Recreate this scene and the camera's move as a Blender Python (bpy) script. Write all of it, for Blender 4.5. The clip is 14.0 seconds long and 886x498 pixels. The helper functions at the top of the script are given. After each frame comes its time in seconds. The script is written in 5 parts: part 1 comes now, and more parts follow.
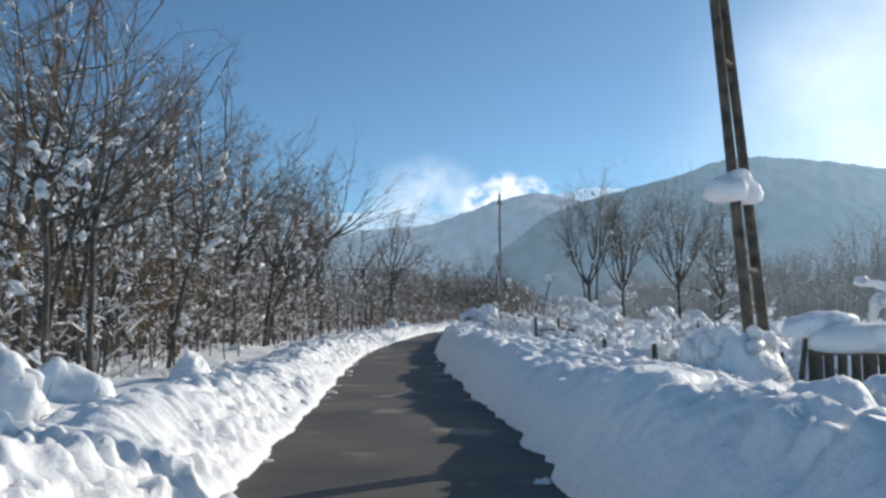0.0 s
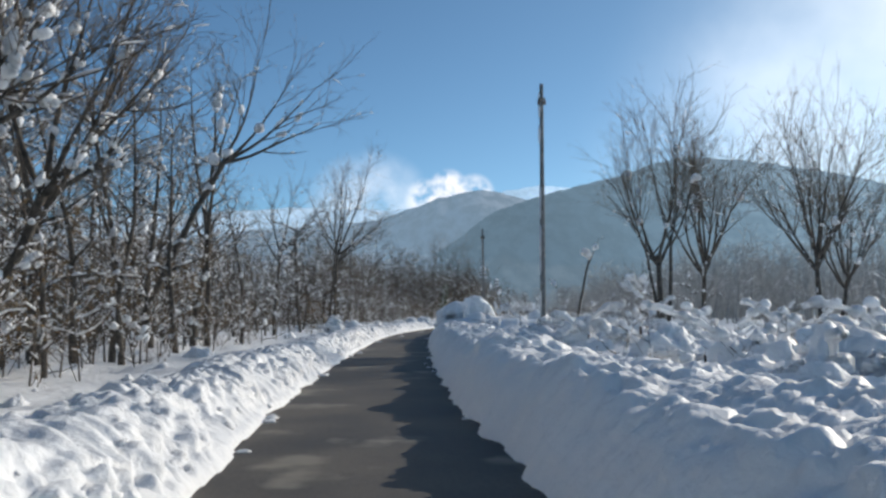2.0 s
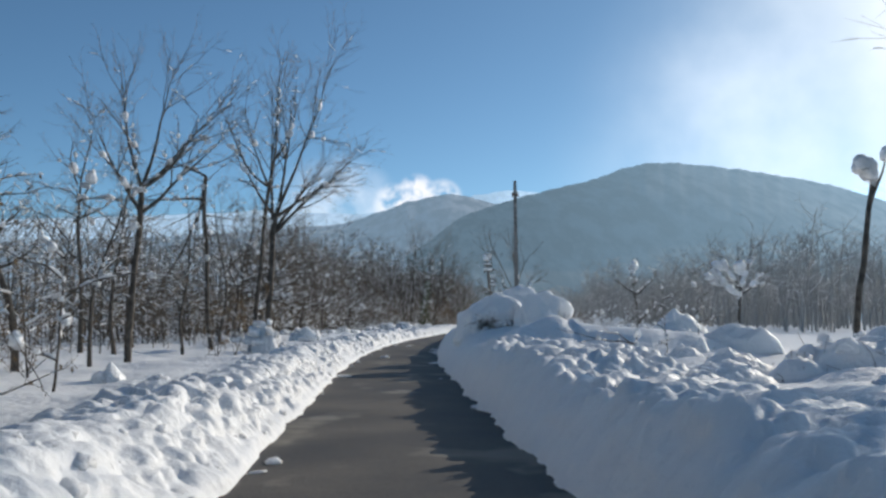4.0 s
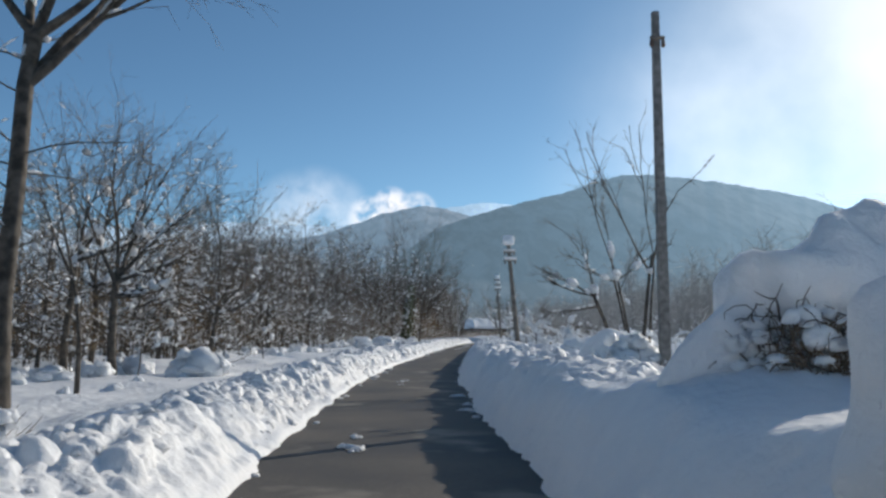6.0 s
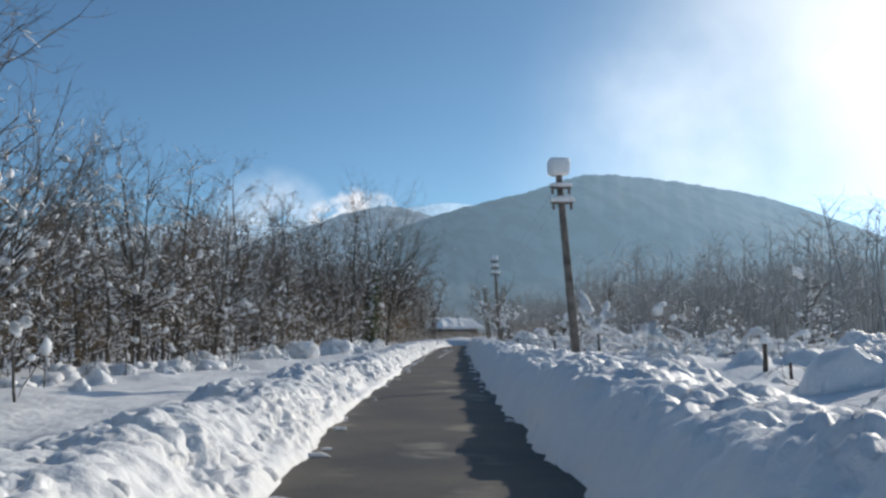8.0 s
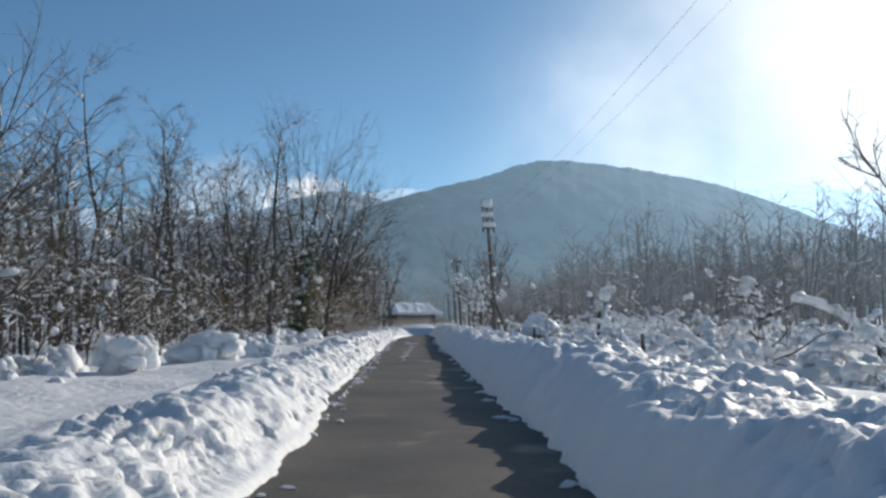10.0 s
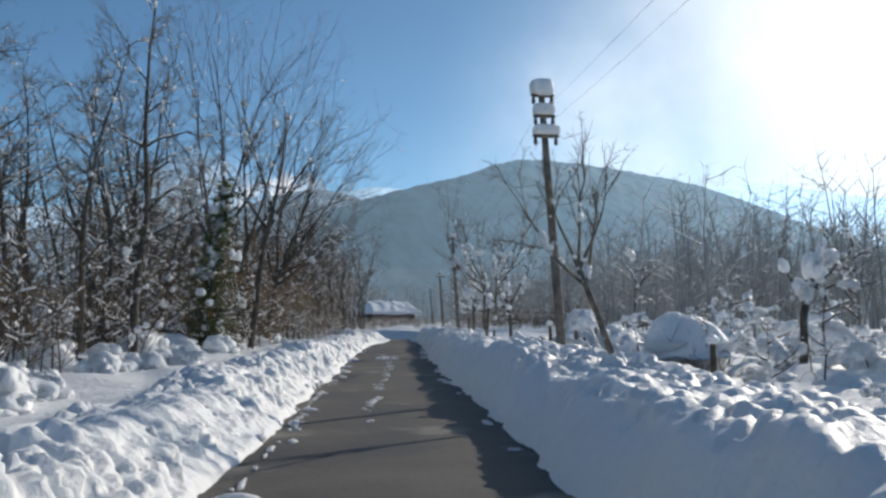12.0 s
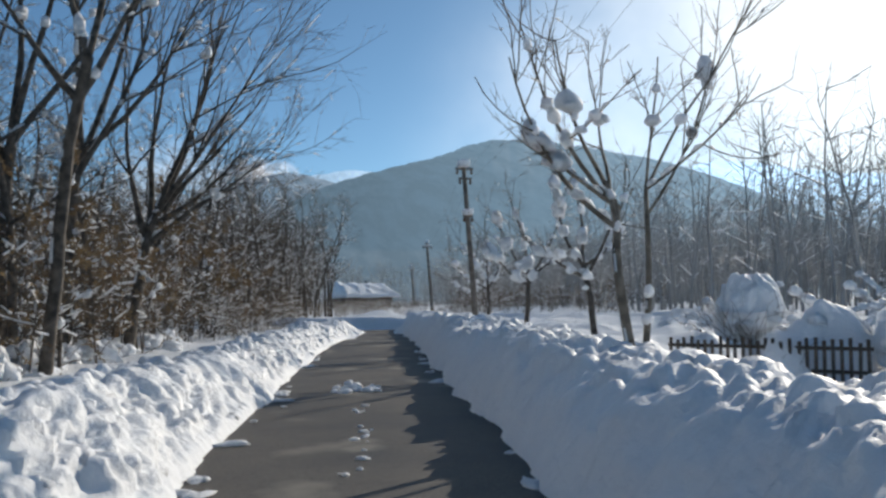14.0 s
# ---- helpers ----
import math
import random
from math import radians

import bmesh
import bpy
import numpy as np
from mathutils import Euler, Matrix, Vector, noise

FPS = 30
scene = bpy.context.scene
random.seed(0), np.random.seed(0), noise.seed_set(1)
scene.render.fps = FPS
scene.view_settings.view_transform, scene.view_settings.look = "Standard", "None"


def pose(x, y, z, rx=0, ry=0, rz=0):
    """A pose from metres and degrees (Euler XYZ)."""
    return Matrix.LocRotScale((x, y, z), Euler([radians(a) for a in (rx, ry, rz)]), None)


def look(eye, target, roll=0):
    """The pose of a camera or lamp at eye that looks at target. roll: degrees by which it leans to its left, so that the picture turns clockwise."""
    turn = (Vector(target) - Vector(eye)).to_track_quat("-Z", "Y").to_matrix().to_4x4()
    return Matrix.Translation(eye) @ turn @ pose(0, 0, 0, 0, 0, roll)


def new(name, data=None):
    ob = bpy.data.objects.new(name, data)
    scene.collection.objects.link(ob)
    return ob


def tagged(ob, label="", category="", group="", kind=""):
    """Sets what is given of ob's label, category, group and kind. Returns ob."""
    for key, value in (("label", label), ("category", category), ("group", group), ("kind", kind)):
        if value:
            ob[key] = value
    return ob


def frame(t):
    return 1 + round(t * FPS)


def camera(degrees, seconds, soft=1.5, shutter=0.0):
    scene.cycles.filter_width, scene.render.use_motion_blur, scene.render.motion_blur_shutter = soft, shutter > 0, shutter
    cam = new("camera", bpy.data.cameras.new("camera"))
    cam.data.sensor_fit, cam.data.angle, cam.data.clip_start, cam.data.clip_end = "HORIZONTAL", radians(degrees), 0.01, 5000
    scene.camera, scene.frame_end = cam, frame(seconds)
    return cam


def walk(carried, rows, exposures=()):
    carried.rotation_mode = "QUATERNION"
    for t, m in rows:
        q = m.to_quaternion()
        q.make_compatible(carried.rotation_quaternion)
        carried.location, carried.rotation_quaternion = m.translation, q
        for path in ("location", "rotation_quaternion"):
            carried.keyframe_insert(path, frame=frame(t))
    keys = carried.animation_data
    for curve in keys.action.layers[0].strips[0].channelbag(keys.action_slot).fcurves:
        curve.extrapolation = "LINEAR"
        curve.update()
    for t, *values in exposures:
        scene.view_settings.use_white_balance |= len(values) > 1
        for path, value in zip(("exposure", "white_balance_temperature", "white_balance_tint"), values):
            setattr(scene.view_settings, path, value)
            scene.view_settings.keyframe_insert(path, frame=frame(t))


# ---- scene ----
# ---- the drive: seconds, place, upward tilt, lean, heading ----
cam = camera(51.66, 14.0, soft=2.7)
PATH = [
    (0.0, 0.0, 0.0, 1.4, 4.26, 0.4, 5.05),
    (0.5, -0.86, 6.0, 1.4, 4.27, 0.39, 3.58),
    (1.0, -1.73, 11.97, 1.4, 4.22, 0.29, 2.84),
    (1.5, -2.61, 17.87, 1.4, 4.19, -0.14, 2.21),
    (2.0, -3.5, 23.7, 1.4, 4.08, -0.03, 1.46),
    (2.5, -4.23, 29.59, 1.4, 3.92, -0.21, 0.92),
    (2.7, -4.51, 31.94, 1.4, 3.88, -0.39, 0.64),
    (4.8, -6.23, 56.91, 1.4, 4.63, -0.66, -1.57),
    (5.0, -6.33, 59.07, 1.4, 4.54, -0.9, -1.83),
    (5.5, -6.6, 64.43, 1.4, 4.6, -0.42, -2.3),
    (6.0, -6.85, 69.75, 1.39, 5.19, -0.13, -2.15),
    (6.5, -7.01, 75.15, 1.39, 5.64, 0.57, -2.29),
    (7.0, -7.07, 80.49, 1.41, 5.64, 0.32, -2.84),
    (7.5, -7.09, 85.53, 1.4, 5.67, -0.01, -3.85),
    (8.0, -7.09, 90.53, 1.4, 5.24, 0.14, -4.56),
    (8.5, -7.02, 95.47, 1.4, 4.52, 0.23, -5.56),
    (8.7, -6.98, 97.45, 1.4, 4.22, 0.17, -6.01),
    (10.8, -5.15, 118.24, 1.4, 4.63, -0.06, -7.93),
    (11.0, -4.99, 120.09, 1.4, 4.69, -0.15, -8.08),
    (11.5, -4.6, 124.66, 1.41, 4.61, 0.12, -8.5),
    (12.0, -4.17, 129.06, 1.42, 4.36, -0.01, -8.93),
    (12.5, -3.78, 133.33, 1.41, 4.17, -0.31, -9.3),
    (13.0, -3.35, 137.6, 1.4, 4.15, -0.64, -9.93),
    (13.5, -2.89, 142.09, 1.39, 3.73, 0.25, -10.27),
    (14.0, -2.36, 146.76, 1.38, 3.26, 1.05, -10.45),
]
walk(cam, [(t, pose(x, y, z, 90 + up, lean, turn)) for t, x, y, z, up, lean, turn in PATH], [(0.0, 0.51), (1.5, 0.42), (3.0, 0.31), (14.0, 0.29)])

# ---- world, sun and exposure ----
SUN_AZ, SUN_EL = 46.0, 22.5          # degrees right of +y, degrees up
scene.view_settings.exposure = 0.0
world = bpy.data.worlds.new("winter_sky")
scene.world = world
world.use_nodes = True
wt = world.node_tree
sky = wt.nodes.new("ShaderNodeTexSky")
sky.sky_type, sky.sun_disc = "NISHITA", False
sky.sun_elevation, sky.sun_rotation = radians(SUN_EL), radians(SUN_AZ)
sky.altitude, sky.air_density, sky.dust_density, sky.ozone_density = 600, 0.62, 0.55, 2.2


def toward(az, el):
    return Vector((math.sin(radians(az)) * math.cos(radians(el)), math.cos(radians(az)) * math.cos(radians(el)), math.sin(radians(el))))


def sky_cloud(before, az, el, inner, outer, colour, amount, scale, points):
    """A soft cloud of the sky about one direction, broken up by noise; returns the colour with the cloud in it."""
    n, l = wt.nodes, wt.links
    c = n.new("ShaderNodeTexCoord")
    near = n.new("ShaderNodeVectorMath")
    near.operation = "DOT_PRODUCT"
    near.inputs[1].default_value = toward(az, el)
    l.new(c.outputs["Generated"], near.inputs[0])
    fade = n.new("ShaderNodeMapRange")
    fade.interpolation_type = "SMOOTHSTEP"
    fade.clamp = True
    fade.inputs["From Min"].default_value, fade.inputs["From Max"].default_value = math.cos(radians(outer)), math.cos(radians(inner))
    l.new(near.outputs["Value"], fade.inputs["Value"])
    t = n.new("ShaderNodeTexNoise")
    t.inputs["Scale"].default_value, t.inputs["Detail"].default_value = scale, 6
    l.new(c.outputs["Generated"], t.inputs["Vector"])
    r = n.new("ShaderNodeMapRange")
    r.inputs["From Min"].default_value, r.inputs["From Max"].default_value = points
    l.new(t.outputs["Fac"], r.inputs["Value"])
    k = n.new("ShaderNodeMath")
    k.operation = "MULTIPLY"
    soft = n.new("ShaderNodeMath")
    soft.operation = "POWER"
    soft.inputs[1].default_value = 3.6 if outer > 30 else (2.0 if outer > 10 else 0.8)
    l.new(fade.outputs["Result"], soft.inputs[0])
    l.new(soft.outputs[0], k.inputs[0]), l.new(r.outputs["Result"], k.inputs[1])
    k2 = n.new("ShaderNodeMath")
    k2.operation = "MULTIPLY"
    k2.inputs[1].default_value = amount
    l.new(k.outputs[0], k2.inputs[0])
    mix = n.new("ShaderNodeMix")
    mix.data_type = "RGBA"
    mix.inputs["B"].default_value = (*colour, 1)
    l.new(k2.outputs[0], mix.inputs["Factor"]), l.new(before, mix.inputs["A"])
    return mix.outputs["Result"]


clear = wt.nodes.new("ShaderNodeMix")          # the deep cyan of clear mountain air
clear.data_type, clear.blend_type = "RGBA", "MULTIPLY"
clear.inputs["Factor"].default_value, clear.inputs["B"].default_value = 1.0, (0.45, 0.585, 0.58, 1)
wt.links.new(sky.outputs[0], clear.inputs["A"])
air = sky_cloud(clear.outputs["Result"], -2.5, 7.1, 0.2, 1.5, (5.7, 5.7, 5.9), 0.85, 60, (0.36, 0.56))
air = sky_cloud(air, -1.1, 7.9, 0.2, 1.3, (6.0, 5.9, 6.1), 0.85, 60, (0.36, 0.54))
air = sky_cloud(air, 0.5, 7.5, 0.2, 1.4, (5.7, 5.7, 5.9), 0.8, 60, (0.36, 0.56))
air = sky_cloud(air, -6.0, 6.0, 0.5, 4.5, (5.2, 5.6, 6.2), 0.5, 30, (0.35, 0.65))
air = sky_cloud(air, 25.0, 8.0, 0.5, 20.0, (6.4, 6.9, 7.4), 0.6, 9, (0.15, 0.75))
air = sky_cloud(air, SUN_AZ, SUN_EL, 1.0, 36.0, (7.6, 7.55, 7.4), 0.82, 3, (0.0, 0.45))
wt.links.new(air, wt.nodes["Background"].inputs[0])
wt.nodes["Background"].inputs[1].default_value = 0.156
sun_way = Vector((math.sin(radians(SUN_AZ)) * math.cos(radians(SUN_EL)), math.cos(radians(SUN_AZ)) * math.cos(radians(SUN_EL)), math.sin(radians(SUN_EL))))
sun = new("sun", bpy.data.lights.new("sun", "SUN"))
sun.data.energy, sun.data.angle, sun.data.color = 2.35, radians(0.55), (1.0, 0.92, 0.80)
sun.matrix_world = look(sun_way * 300, (0, 0, 0))


# ---- materials ----
def material(name, rough=0.7):
    m = bpy.data.materials.new(name)
    m.use_nodes = True
    b = m.node_tree.nodes["Principled BSDF"]
    b.inputs["Roughness"].default_value = rough
    return m, m.node_tree.nodes, m.node_tree.links, b


def spotted(m, scale, low, high, detail=6.0, points=(0.35, 0.65), coords="Object"):
    """Colour noise between two colours; returns the ramp's colour socket and the noise node."""
    n, l = m.node_tree.nodes, m.node_tree.links
    c = n.new("ShaderNodeTexCoord")
    t = n.new("ShaderNodeTexNoise")
    t.inputs["Scale"].default_value, t.inputs["Detail"].default_value = scale, detail
    l.new(c.outputs[coords], t.inputs["Vector"])
    r = n.new("ShaderNodeValToRGB")
    r.color_ramp.elements[0].position, r.color_ramp.elements[1].position = points
    r.color_ramp.elements[0].color, r.color_ramp.elements[1].color = (*low, 1), (*high, 1)
    l.new(t.outputs["Fac"], r.inputs["Fac"])
    return r.outputs["Color"], t


def relief(m, noise_socket, strength, distance):
    n, l = m.node_tree.nodes, m.node_tree.links
    b = n.new("ShaderNodeBump")
    b.inputs["Strength"].default_value, b.inputs["Distance"].default_value = strength, distance
    l.new(noise_socket, b.inputs["Height"])
    l.new(b.outputs["Normal"], n["Principled BSDF"].inputs["Normal"])
    return b


def simple(name, scale, low, high, rough=0.8, bump=0.4, distance=0.02, points=(0.35, 0.65)):
    m, n, l, b = material(name, rough)
    col, t = spotted(m, scale, low, high, points=points)
    l.new(col, b.inputs["Base Color"])
    relief(m, t.outputs["Fac"], bump, distance)
    return m


def snow_material(name, grain, clumps, depth=0.0):
    m, n, l, b = material(name, 0.55)
    col, t = spotted(m, 2.2, (0.90, 0.905, 0.91), (0.955, 0.955, 0.95))
    l.new(col, b.inputs["Base Color"])
    c = n.new("ShaderNodeTexCoord")
    fine = n.new("ShaderNodeTexNoise")
    fine.inputs["Scale"].default_value, fine.inputs["Detail"].default_value = grain, 8
    l.new(c.outputs["Object"], fine.inputs["Vector"])
    bump = relief(m, fine.outputs["Fac"], clumps, 0.05)
    b.inputs["Specular IOR Level"].default_value = 0.3
    b.inputs["Subsurface Weight"].default_value = depth
    b.inputs["Subsurface Radius"].default_value = (1.0, 1.0, 1.0)
    b.inputs["Subsurface Scale"].default_value = 0.14
    return m


SNOW = snow_material("snow", 6.0, 0.9)
SNOW_FLUFF = snow_material("fluffy_snow", 12.0, 0.8, 0.7)
BARK = simple("dark_bark", 7.0, (0.044, 0.037, 0.030), (0.148, 0.125, 0.102), 0.9, 0.6, 0.03)
BARK_PALE = simple("grey_bark", 6.0, (0.10, 0.085, 0.065), (0.27, 0.23, 0.18), 0.9, 0.5, 0.02)
TWIG = simple("twig_bark", 3.0, (0.105, 0.078, 0.056), (0.26, 0.20, 0.148), 0.9, 0.2, 0.01)
# frosted twigs; base colour lightened further to stand for haze
TWIG_GREY = simple("hazed_frosted_twig_bark", 0.4, (0.29, 0.285, 0.27), (0.49, 0.48, 0.455), 0.9, 0.2, 0.01)
LEAF = simple("dry_leaf", 2.0, (0.15, 0.09, 0.045), (0.29, 0.21, 0.11), 0.8, 0.1, 0.005)
IVY = simple("ivy_leaf", 4.0, (0.045, 0.07, 0.03), (0.13, 0.16, 0.065), 0.5, 0.1, 0.005)
for m in (LEAF, IVY):          # thin leaves let some sun through
    n, l = m.node_tree.nodes, m.node_tree.links
    glow, mix = n.new("ShaderNodeBsdfTranslucent"), n.new("ShaderNodeMixShader")
    l.new(n["Principled BSDF"].inputs["Base Color"].links[0].from_socket, glow.inputs["Color"])
    mix.inputs[0].default_value = 0.45
    l.new(n["Principled BSDF"].outputs[0], mix.inputs[1]), l.new(glow.outputs[0], mix.inputs[2])
    l.new(mix.outputs[0], n["Material Output"].inputs["Surface"])
POLE_WOOD = simple("weathered_pole_wood", 5.0, (0.10, 0.085, 0.07), (0.24, 0.21, 0.18), 0.85, 0.5, 0.01)
OLD_WOOD = simple("old_fence_wood", 6.0, (0.05, 0.040, 0.031), (0.155, 0.125, 0.098), 0.9, 0.5, 0.01)
CONCRETE = simple("pole_concrete", 9.0, (0.14, 0.133, 0.125), (0.28, 0.27, 0.255), 0.9, 0.3, 0.01)
CERAMIC = simple("insulator_ceramic", 8.0, (0.10, 0.06, 0.04), (0.16, 0.10, 0.07), 0.25, 0.05, 0.002)
CABLE = simple("cable", 10.0, (0.03, 0.03, 0.03), (0.07, 0.07, 0.07), 0.6, 0.1, 0.002)
HOUSE_WALL = simple("house_plaster", 1.5, (0.30, 0.27, 0.24), (0.42, 0.39, 0.35), 0.9, 0.2, 0.01)
DARK_WALL = simple("dark_boards", 2.0, (0.05, 0.04, 0.035), (0.11, 0.09, 0.075), 0.9, 0.3, 0.02)
PANE = simple("dark_pane", 1.0, (0.03, 0.035, 0.04), (0.05, 0.06, 0.07), 0.15, 0.02, 0.002)


def asphalt_material():
    m, n, l, b = material("asphalt", 0.85)
    col, t = spotted(m, 0.55, (0.062, 0.056, 0.049), (0.132, 0.118, 0.100), 8.0)
    fine, tf = spotted(m, 60.0, (0.70, 0.70, 0.70), (1.25, 1.22, 1.18), 3.0)
    mix = n.new("ShaderNodeMix")
    mix.data_type, mix.blend_type = "RGBA", "MULTIPLY"
    mix.inputs["Factor"].default_value = 1.0
    l.new(col, mix.inputs["A"]), l.new(fine, mix.inputs["B"])
    # paler patches mixed in by stretched noise
    c = n.new("ShaderNodeTexCoord")
    wide = n.new("ShaderNodeVectorMath")
    wide.operation = "MULTIPLY"
    wide.inputs[1].default_value = (0.9, 0.75, 1.0)
    l.new(c.outputs["Object"], wide.inputs[0])
    dry = n.new("ShaderNodeTexNoise")
    dry.inputs["Scale"].default_value, dry.inputs["Detail"].default_value = 0.8, 4
    l.new(wide.outputs["Vector"], dry.inputs["Vector"])
    spot = n.new("ShaderNodeMapRange")
    spot.inputs["From Min"].default_value, spot.inputs["From Max"].default_value = 0.585, 0.67
    spot.inputs["To Max"].default_value = 0.9
    l.new(dry.outputs["Fac"], spot.inputs["Value"])
    pale_mix = n.new("ShaderNodeMix")
    pale_mix.data_type = "RGBA"
    pale_mix.inputs["B"].default_value = (0.25, 0.225, 0.18, 1)
    l.new(spot.outputs["Result"], pale_mix.inputs["Factor"]), l.new(mix.outputs["Result"], pale_mix.inputs["A"])
    l.new(pale_mix.outputs["Result"], b.inputs["Base Color"])
    relief(m, tf.outputs["Fac"], 0.5, 0.008)
    wet = n.new("ShaderNodeMapRange")
    wet.inputs["To Min"].default_value, wet.inputs["To Max"].default_value = 0.55, 0.95
    l.new(t.outputs["Fac"], wet.inputs["Value"]), l.new(wet.outputs["Result"], b.inputs["Roughness"])
    return m


ASPHALT = asphalt_material()


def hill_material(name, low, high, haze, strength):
    """Wooded slopes in the distance; haze is painted on them as emission, stronger sunward."""
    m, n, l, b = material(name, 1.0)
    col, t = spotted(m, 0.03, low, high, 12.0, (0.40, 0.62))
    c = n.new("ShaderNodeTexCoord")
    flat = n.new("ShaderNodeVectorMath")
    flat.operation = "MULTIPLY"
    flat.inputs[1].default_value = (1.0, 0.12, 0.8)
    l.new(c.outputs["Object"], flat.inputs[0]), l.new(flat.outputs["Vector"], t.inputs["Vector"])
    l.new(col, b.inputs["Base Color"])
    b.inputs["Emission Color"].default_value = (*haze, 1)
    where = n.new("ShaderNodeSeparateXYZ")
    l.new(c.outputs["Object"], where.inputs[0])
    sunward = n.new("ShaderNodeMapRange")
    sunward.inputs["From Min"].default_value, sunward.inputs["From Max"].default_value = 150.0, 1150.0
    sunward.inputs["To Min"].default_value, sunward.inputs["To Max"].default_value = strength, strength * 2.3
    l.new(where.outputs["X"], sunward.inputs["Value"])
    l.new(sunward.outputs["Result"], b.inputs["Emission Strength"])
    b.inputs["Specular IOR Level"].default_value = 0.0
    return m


# the emission of each range stands for the haze before it
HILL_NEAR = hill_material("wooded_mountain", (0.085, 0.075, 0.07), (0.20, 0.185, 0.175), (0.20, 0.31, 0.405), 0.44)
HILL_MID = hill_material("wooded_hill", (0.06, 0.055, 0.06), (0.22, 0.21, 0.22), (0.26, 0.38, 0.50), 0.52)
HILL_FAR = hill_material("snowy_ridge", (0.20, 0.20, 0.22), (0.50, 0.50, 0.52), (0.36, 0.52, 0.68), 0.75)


# ---- mesh helpers ----
def mesh_from(name, verts, faces, mat, smooth=True):
    me = bpy.data.meshes.new(name)
    me.from_pydata(verts if isinstance(verts, list) else verts.tolist(), [], faces if isinstance(faces, list) else faces.tolist())
    me.materials.append(mat)
    if smooth:
        me.polygons.foreach_set("use_smooth", [True] * len(me.polygons))
    me.update()
    return me


def thing(name, label, category, group="", kind="", at=(0, 0, 0)):
    ob = new(name)
    ob.empty_display_size = 0.2
    ob.location = at
    return tagged(ob, label, category, group, kind)


def part(name, me, parent, label=""):
    ob = new(name, me)
    ob.parent = parent
    return tagged(ob, label)


def hashed(i, j, seed):
    h = (i.astype(np.int64) * 374761393 + j.astype(np.int64) * 668265263 + seed * 1442695041) & 0xFFFFFFFF
    h = ((h ^ (h >> 13)) * 1274126177) & 0xFFFFFFFF
    return ((h ^ (h >> 16)) & 0xFFFF) / 65535.0


def vnoise(x, y, seed=0):
    """Smooth value noise, -1 to 1."""
    x, y = np.asarray(x, float), np.asarray(y, float)
    i, j = np.floor(x), np.floor(y)
    u, v = x - i, y - j
    u, v = u * u * (3 - 2 * u), v * v * (3 - 2 * v)
    i, j = i.astype(np.int64), j.astype(np.int64)
    a, b, c, d = hashed(i, j, seed), hashed(i + 1, j, seed), hashed(i, j + 1, seed), hashed(i + 1, j + 1, seed)
    return 2 * ((a * (1 - u) + b * u) * (1 - v) + (c * (1 - u) + d * u) * v) - 1


def sstep(a, b, x):
    t = np.clip((x - a) / (b - a), 0, 1)
    return t * t * (3 - 2 * t)


# ---- the road's line and the lie of the snow ----
LINE_Y = [-400, -60, -15, 0, 7, 12, 25, 36, 50, 66, 75, 84, 94, 107, 128, 140, 152, 160, 168, 187, 205, 230, 262, 300, 3000]
LINE_X = [50, 8.2, 2.05, -0.05, -1.0, -1.6, -3.5, -4.85, -5.8, -6.6, -6.98, -7.05, -6.85, -6.1, -4.2, -3.05, -1.9, -1.1, -0.25, 2.1, 4.6, 8.6, 15.5, 27, 800]
_ly = np.arange(-60, 300, 0.5)
_lx = np.convolve(np.pad(np.interp(_ly, LINE_Y, LINE_X), 12, mode="edge"), np.hanning(27)[1:-1] / np.hanning(27).sum(), mode="valid")
_lx[:14], _lx[-14:] = np.interp(_ly[:14], LINE_Y, LINE_X), np.interp(_ly[-14:], LINE_Y, LINE_X)


TURN = 190.6


def centre(y):
    y = np.asarray(y, float)
    return np.where((y > -55) & (y < 292), np.interp(y, _ly, _lx), np.interp(y, LINE_Y, LINE_X))


# heaps that the snow has drifted into: place, width, height; (-2.9, 70.2) added to shade the bank
DRIFTS = [(-4.2, 73.0, 1.5, 0.30), (-2.8, 72.0, 1.4, 0.35), (-2.9, 70.2, 1.2, 0.62), (-3.2, 77.2, 1.7, 0.45), (-1.6, 68.6, 1.5, 0.45), (-2.2, 62.0, 1.3, 0.25), (0.6, 69.5, 2.0, 0.6), (-3.9, 66.8, 1.2, 0.16), (-2.2, 94.6, 1.5, 0.40), (0.6, 101.0, 2.6, 0.45), (3.4, 105.5, 3.0, 0.5),
          (-0.2, 110.0, 2.2, 0.30), (5.0, 98.0, 3.0, 0.45), (-0.6, 89.5, 1.3, 0.4), (1.8, 58.0, 2.4, 0.5), (2.2, 30.0, 1.6, 0.4), (4.0, 157.4, 1.5, -0.42), (2.8, 36.0, 2.0, 0.45), (3.6, 20.0, 1.7, 0.4), (-1.0, 45.5, 1.4, 0.3)]


def chunks(x, y, size, seed):
    """Rounded broken lumps packed side by side, 0 to 1."""
    u, v = x / size, y / size
    i, j = np.floor(u), np.floor(v)
    h = np.zeros_like(u)
    for a in (-1, 0, 1):
        for b in (-1, 0, 1):
            p, q = i + a, j + b
            px, py, r = p + 0.1 + 0.8 * hashed(p, q, seed), q + 0.1 + 0.8 * hashed(p, q, seed + 1), 0.35 + 0.5 * hashed(p, q, seed + 2)
            k = np.clip(1 - ((u - px) ** 2 + (v - py) ** 2) / r ** 2, 0, 1)
            h = np.maximum(h, r * np.sqrt(k))
    return h


